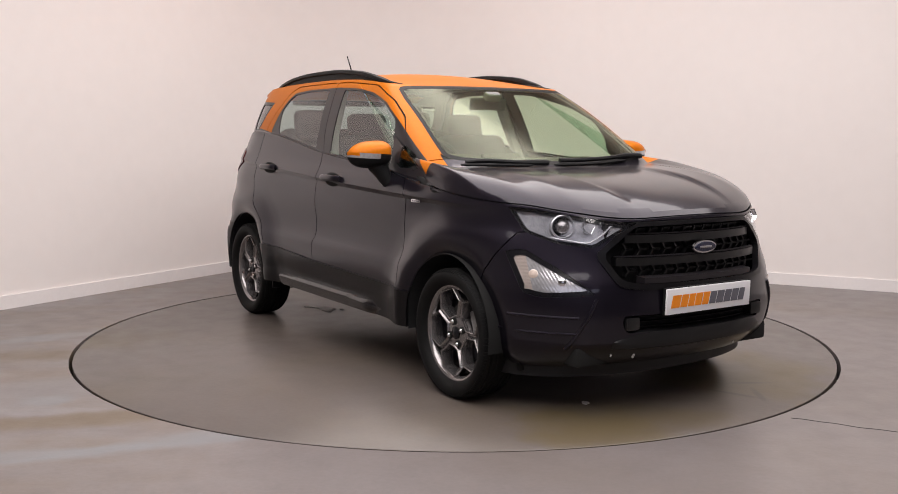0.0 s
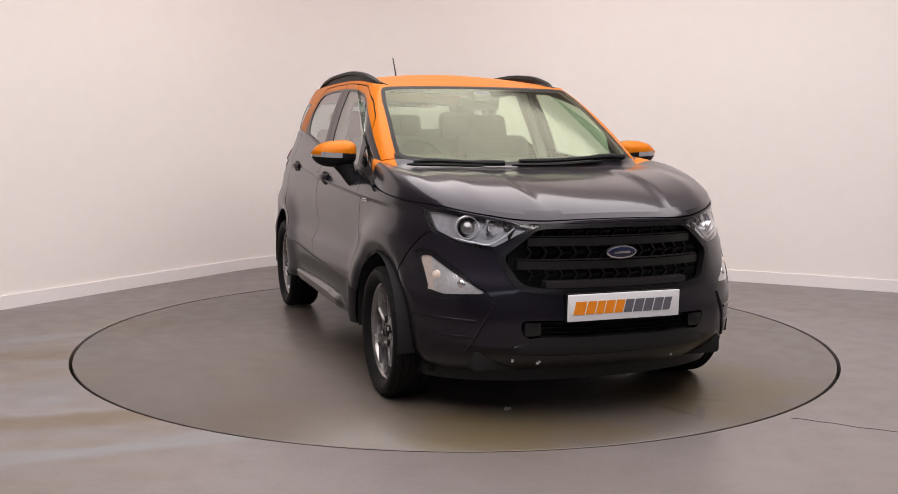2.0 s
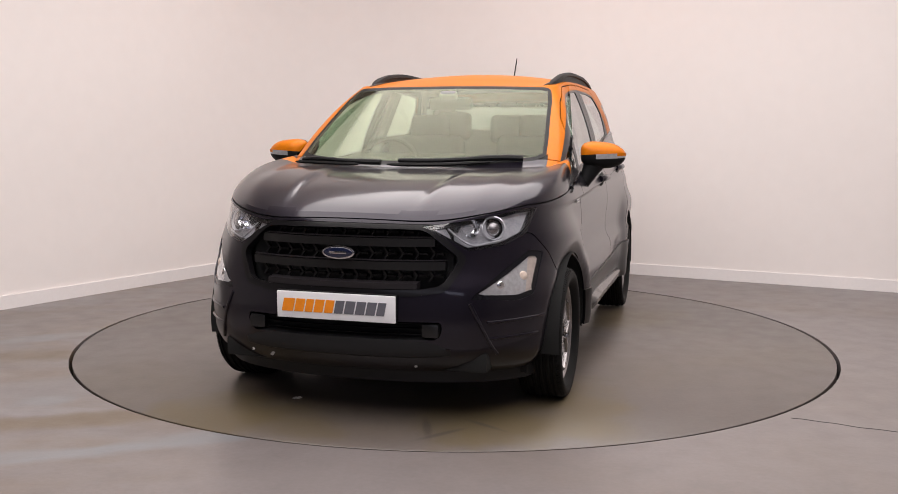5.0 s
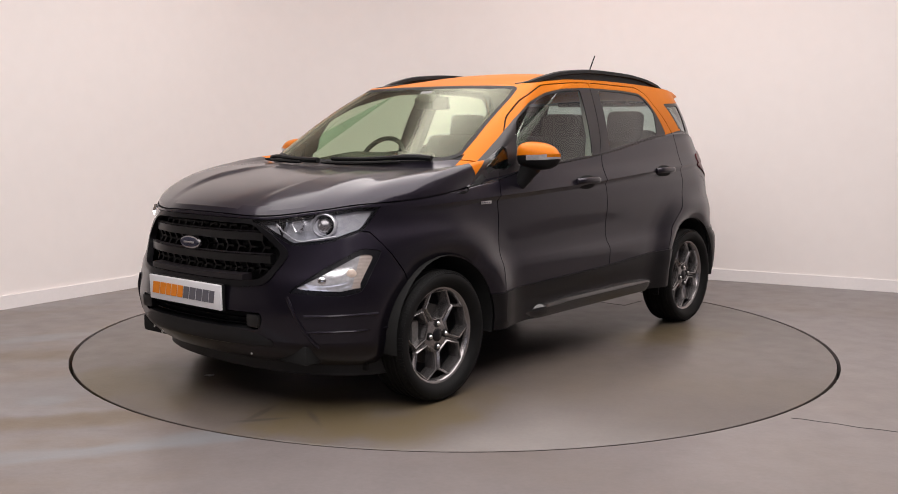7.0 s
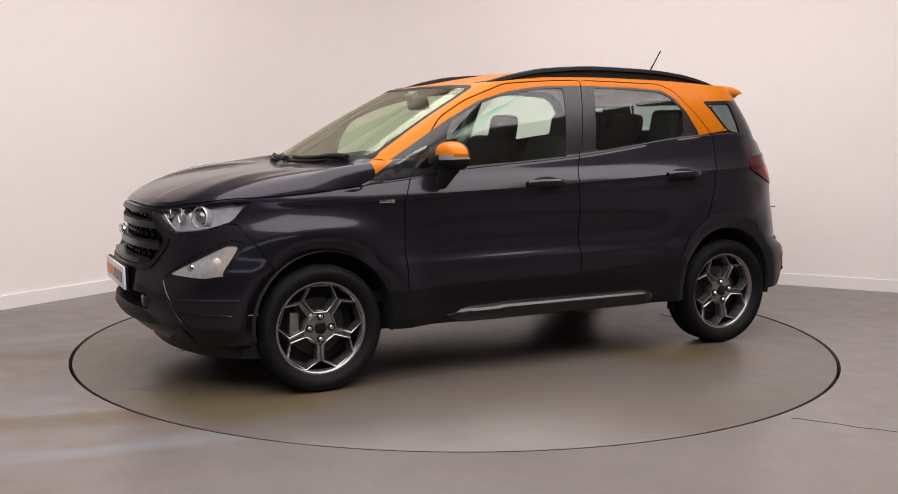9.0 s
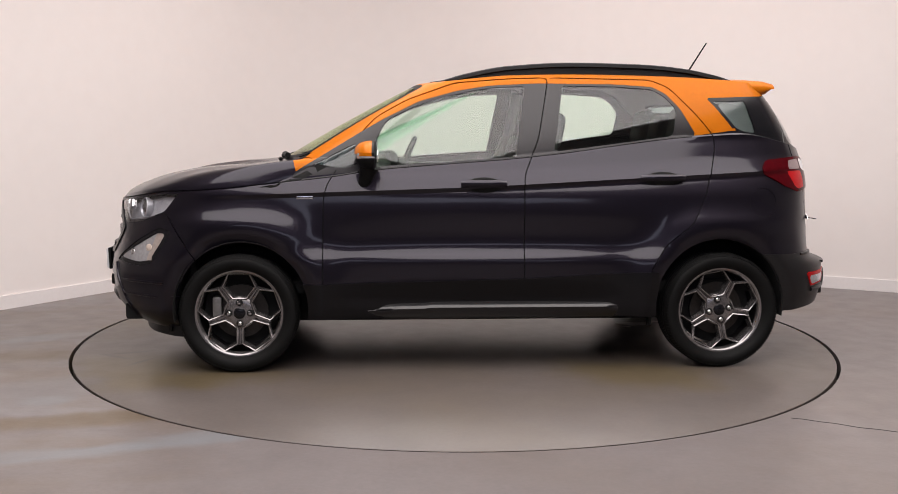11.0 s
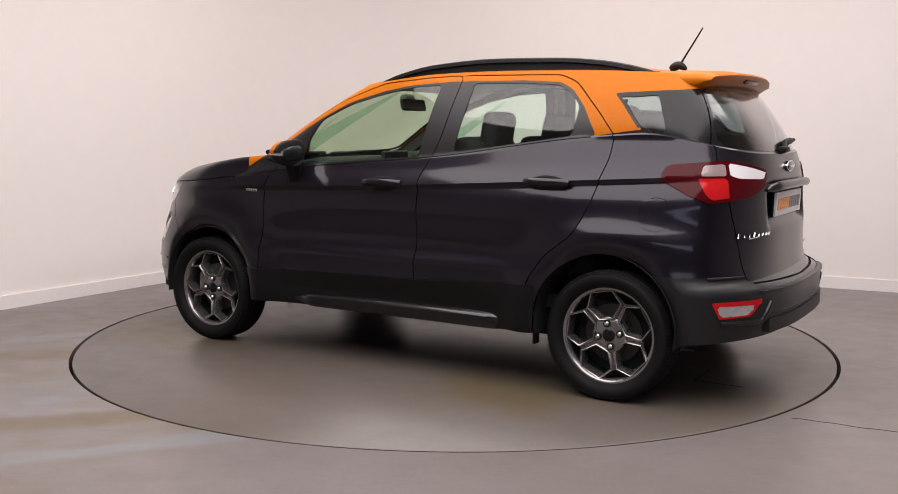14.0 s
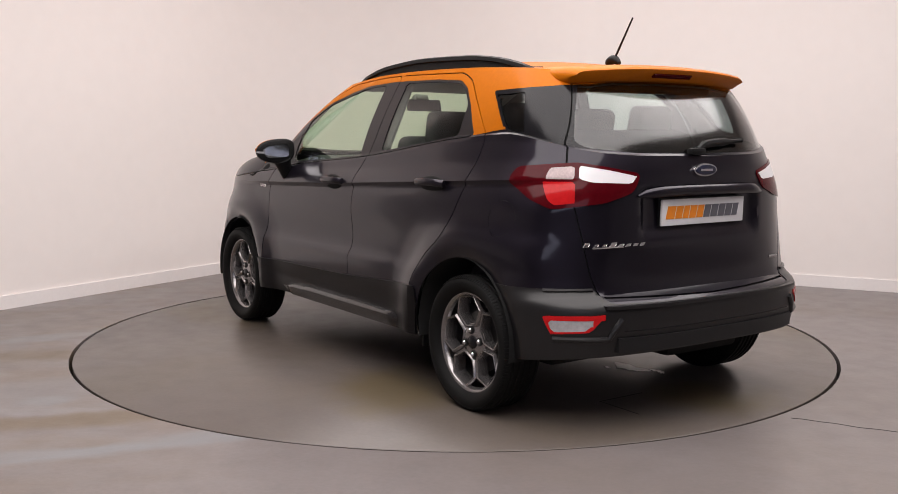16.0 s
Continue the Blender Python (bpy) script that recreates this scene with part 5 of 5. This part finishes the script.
nb = part("name_badge", box(0, 0, 0, 0.006, 0.285, 0.006, 0.002, m=Matrix.Translation((at_rear(0.48, 0.775) - 0.003, 0.485, 0.766)) @ Matrix.Rotation(0.02, 4, "X")), CHROME, car, "slim chrome lettering bars")
for k, (w, h) in enumerate(((0.044, 0.018), (0.032, 0.011), (0.030, 0.011), (0.036, 0.018), (0.032, 0.011), (0.030, 0.011), (0.032, 0.011), (0.030, 0.013))):
    y = 0.485 + 0.125 - k * 0.034
    slant = prism([(-w / 2 + 0.006, -h / 2), (w / 2 - 0.004 + 0.006, -h / 2), (w / 2 - 0.010, h / 2), (-w / 2 - 0.004, h / 2)], 0.003, "x")
    bmesh.ops.translate(slant, vec=(at_rear(abs(y), 0.775) - 0.004, y, 0.768 + h / 2), verts=slant.verts)
    part("badge_mark", slant, CHROME, nb, smooth=False)
part("trim_badge", box(at_rear(0.5, 0.662) - 0.004, -0.512, 0.662, 0.006, 0.055, 0.014, 0.002), CHROME, car)
ys = np.linspace(-0.56, 0.56, 29)


def rear_strip(ys, z0, z1, out, thick=0.02):
    bm = bmesh.new()
    rows = []
    for y in ys:
        x = at_rear(min(abs(y), 0.74), (z0 + z1) / 2) - out
        rows.append([bm.verts.new(p) for p in ((x + thick, y, z0), (x, y, z0 + 0.004), (x, y, z1 - 0.004), (x + thick, y, z1))])
    for a, b in zip(rows, rows[1:]):
        for i in range(4):
            j = (i + 1) % 4
            bm.faces.new((a[i], a[j], b[j], b[i]))
    bm.faces.new(rows[0])
    bm.faces.new(rows[-1][::-1])
    bmesh.ops.recalc_face_normals(bm, faces=bm.faces)
    return bm


part("bumper_shelf", rear_strip(np.linspace(-0.60, 0.60, 29), 0.522, 0.543, 0.020, 0.09), BUMPERBLACK, car, "black load shelf of the rear bumper")
part("bumper_groove", rear_strip(np.linspace(-0.52, 0.52, 29), 0.428, 0.440, 0.006, 0.02), GLOSSBLACK, car)
part("rear_skid", rear_strip(np.linspace(-0.55, 0.55, 29), 0.345, 0.412, 0.022, 0.05), SKID, car, "dark grey rear skid plate")


for sg in (1, -1):
    # ridges of the rear bumper's corners: under the wing, along the lower lip, and the fold beside the lamp
    for ys_, z, r in (((0.765, 0.75, 0.71, 0.64, 0.60), 0.594, 0.008), ((0.765, 0.74, 0.69, 0.62, 0.585), 0.405, 0.012)):
        part("bumper_ridge", tube(arc([(at_rear(y, z) - 0.004, sg * y, z) for y in ys_]), r, 8), BUMPERBLACK, car)
    part("bumper_fold", tube(arc([(at_rear(y, z) - 0.006, sg * y, z) for y, z in ((0.585, 0.405), (0.560, 0.45), (0.535, 0.485))]), 0.012, 8), BUMPERBLACK, car)
SCUFF = material("pale_scuff", (0.55, 0.54, 0.52), 0.6, vary=0.2)
for y, z, r, sd in ((-0.444, 0.285, 0.009, 2), (-0.337, 0.280, 0.014, 4), (0.307, 0.262, 0.008, 6)):
    b = prism(blot(r, sd, 0.6), 0.002, "x")
    b.transform(Matrix.Translation((at_front(abs(y), z) + 0.003, y, z)) @ Matrix.Rotation(1.1, 4, "X"))
    part("scuff_mark", b, SCUFF, car, smooth=False)


# bulbs behind the clear front lamps
AMBERBULB = material("amber_bulb", (0.60, 0.50, 0.43), 0.2, coat=0.4, vary=0.2, scale=200)
for sg in (1, -1):
    for y, z, r, mat, name in ((0.722, 0.628, 0.024, AMBERBULB, "amber_bulb"), (0.645, 0.600, 0.020, CHROME, "fog_reflector")):
        dx = (at_front(y + 0.02, z) - at_front(y - 0.02, z)) / 0.04
        n = Vector((1.0, -sg * dx, 0.1)).normalized()
        b = lathe([(r, -0.006), (r * 0.92, 0.001), (r * 0.6, 0.005), (0.001, 0.0065)], 20)
        b.transform(Matrix.Translation(Vector((at_front(y, z), sg * y, z)) - n * 0.010) @ Vector((0, 1, 0)).rotation_difference(n).to_matrix().to_4x4())
        part(name, b, mat, car)


# wipers
def wiper(base, tip, lift, bow=0.022):
    pts = []
    for t in np.linspace(0, 1, 9):
        y = base[0] + (tip[0] - base[0]) * t
        x = base[1] + (tip[1] - base[1]) * t
        x += bow * math.sin(math.pi * t)
        pts.append((x, y, at_top(x, abs(y)) + lift))
    w = part("wiper", tube(pts, [0.015] * 3 + [0.011] * 6, 8), PLASTIC, car)
    blade = []
    for t in np.linspace(-0.15, 1.05, 13):
        y = base[0] + (tip[0] - base[0]) * (0.35 + 0.7 * t)
        x = base[1] + (tip[1] - base[1]) * (0.35 + 0.7 * t) + 0.02 + bow * math.sin(math.pi * min(1, 0.35 + 0.7 * t))
        blade.append((x, y, at_top(x, abs(y)) + 0.014))
    part("wiper_blade", tube(blade, [0.004] + [0.009] * 11 + [0.004], 6), RUBBER, w)


wiper((-0.15, 1.10), (-0.60, 1.03), 0.022)
wiper((0.56, 1.02), (-0.06, 1.085), 0.022)


# ---- the cabin ----
SEATGREY = material("grey_mirror_cover", (0.16, 0.16, 0.15), 0.6, vary=0.1)

def cushion(sx, sy, sz, r, m):
    own = bmesh.new()
    bmesh.ops.create_cube(own, size=1)
    bmesh.ops.scale(own, vec=(sx, sy, sz), verts=own.verts)
    bmesh.ops.bevel(own, geom=own.edges[:], offset=r, segments=4, affect="EDGES", profile=0.55)
    own.transform(m)
    return own


def seat(x, y, width, name):
    base = part(name, cushion(0.50, width, 0.16, 0.05, pose(x + 0.06, y, 0.62, 0, -6, 0)), SEAT, car, "dark cloth seat with headrest")
    tall = 0.62 if x > -0.5 else 0.74
    part("backrest", cushion(0.13, width, tall, 0.055, pose(x - 0.30, y, 0.90 if x > -0.5 else 0.88, 0, -16, 0)), SEAT, base)
    return base


def headrest(base, x, y, z):
    part("headrest", cushion(0.095, 0.255, 0.20, 0.045, pose(x, y, z, 0, -10, 0)), SEAT, base)
    for d in (-0.06, 0.06):
        part("headrest_post", tube([(x + 0.02, y + d, z - 0.20), (x, y + d, z - 0.07)], 0.006, 8), STEEL, base)


for y in (0.36, -0.36):
    b = seat(0.02, y, 0.50, "front_seat")
    headrest(b, -0.42, y, 1.235)
rb = seat(-0.80, 0.0, 1.22, "rear_seat")
for y in (0.40, -0.40, 0.0):
    headrest(rb, -1.13, y, 1.265 if y else 1.245)
part("dashboard", cushion(0.52, 1.36, 0.26, 0.07, pose(0.72, 0, 0.93, 0, 8, 0)), CABIN, car)
part("instrument_hood", cushion(0.24, 0.36, 0.10, 0.04, pose(0.55, -0.37, 1.05, 0, 6, 0)), CABIN, car)
part("centre_screen", cushion(0.03, 0.26, 0.12, 0.01, pose(0.50, 0, 1.05, 0, -8, 0)), CABIN, car)
wheel_rim = bmesh.new()
ringpts = [(0, 0.182 * math.cos(2 * math.pi * k / 40), 0.182 * math.sin(2 * math.pi * k / 40)) for k in range(41)]
tube(ringpts, 0.014, 8, wheel_rim, caps=False)
wheel_rim.transform(pose(0.395, -0.37, 1.02, 0, -24, 0))
sw = part("steering_wheel", wheel_rim, CABIN, car)
part("steering_boss", cushion(0.05, 0.16, 0.12, 0.02, pose(0.41, -0.37, 1.01, 0, -24, 0)), CABIN, sw)
part("steering_spoke", cushion(0.02, 0.34, 0.035, 0.008, pose(0.40, -0.37, 1.015, 0, -24, 0)), CABIN, sw)
part("interior_mirror", cushion(0.03, 0.24, 0.07, 0.012, pose(0.36, 0, 1.385, 0, 15, 0)), CABIN, car)
part("mirror_mount", cushion(0.05, 0.10, 0.05, 0.015, pose(0.40, 0, 1.425, 0, 30, 0)), SEATGREY, car)
part("floor_pan", box(-0.2, 0, 0.42, 2.6, 1.45, 0.06), DARK, car)
part("parcel_shelf", box(-1.45, 0, 1.06, 0.45, 1.18, 0.03, 0.01), CABIN, car)
part("headliner", panel({"roof"}, None, push=-0.022), LINER, car, "pale headliner and pillar trim")
for sg in (1, -1):
    part("pillar_cover", tube([(-0.24, sg * 0.685, 1.05), (-0.30, sg * 0.655, 1.2), (-0.345, sg * 0.565, 1.47)], 0.035, 8), LINER, car)
    part("door_card", box(0.30, sg * 0.735, 0.80, 1.0, 0.03, 0.46, 0.012), CABIN, car)
    part("door_card", box(-0.60, sg * 0.735, 0.85, 0.75, 0.03, 0.48, 0.012), CABIN, car)


# ---- marks on the floor ----
PATCH = material("pale_chipped_patch", (0.55, 0.52, 0.50), 0.4, scale=50, vary=0.2)
for x, y, r, sd in ((-1.19, -0.29, 0.085, 3), (-1.33, -0.36, 0.035, 8), (1.57, -0.31, 0.022, 5), (-1.12, -0.20, 0.02, 9)):
    b = prism(blot(r, sd, 0.7), 0.003, "z")
    bmesh.ops.translate(b, vec=(x, y, 0.0015), verts=b.verts)
    part("paint_chip", b, PATCH, turntable, "pale chip in the floor paint", smooth=False)

for x, y, sx, sy in ((-1.579, 0.15, 0.004, 0.27), (-1.70, 0.285, 0.25, 0.004)):
    part("hatch_seam", box(x, y, 0.0008, sx, sy, 0.0016), DARK, turntable, "thin dark hatch seam", smooth=False)


crack = tube([(1.47 + 0.5 * t, -1.70 - 0.25 * t + 0.006 * math.sin(9 * t) + 0.004 * math.sin(23 * t), 0.0) for t in np.linspace(0, 1, 24)], 0.0022, 5)
part("crack", crack, DARK, bpy.data.objects["floor"], "hairline crack in the floor paint")


def motions():
    turn = [(0.0, -56.7), (0.5, -57.73), (1.0, -60.42), (1.5, -64.55), (2.0, -70.2), (2.5, -76.1), (3.0, -82.06), (3.5, -88.0), (4.0, -93.93), (6.5, -123.3), (7.0, -129.13), (7.5, -134.9),
            (8.0, -140.65), (8.5, -146.42), (9.0, -152.25), (11.5, -181.68), (12.0, -187.45), (12.5, -193.2), (13.0, -199.05), (13.5, -205.05), (14.0, -211.13), (14.5, -217.17), (15.0, -223.13), (15.5, -229.02), (16.0, -234.9)]
    walk(car, [(t, pose(0, 0, 0, 0, 0, a) @ pose(-0.092, 0.047, 0.0)) for t, a in turn])
    walk(turntable, [(t, pose(0, 0, 0, 0, 0, a)) for t, a in turn])


motions()
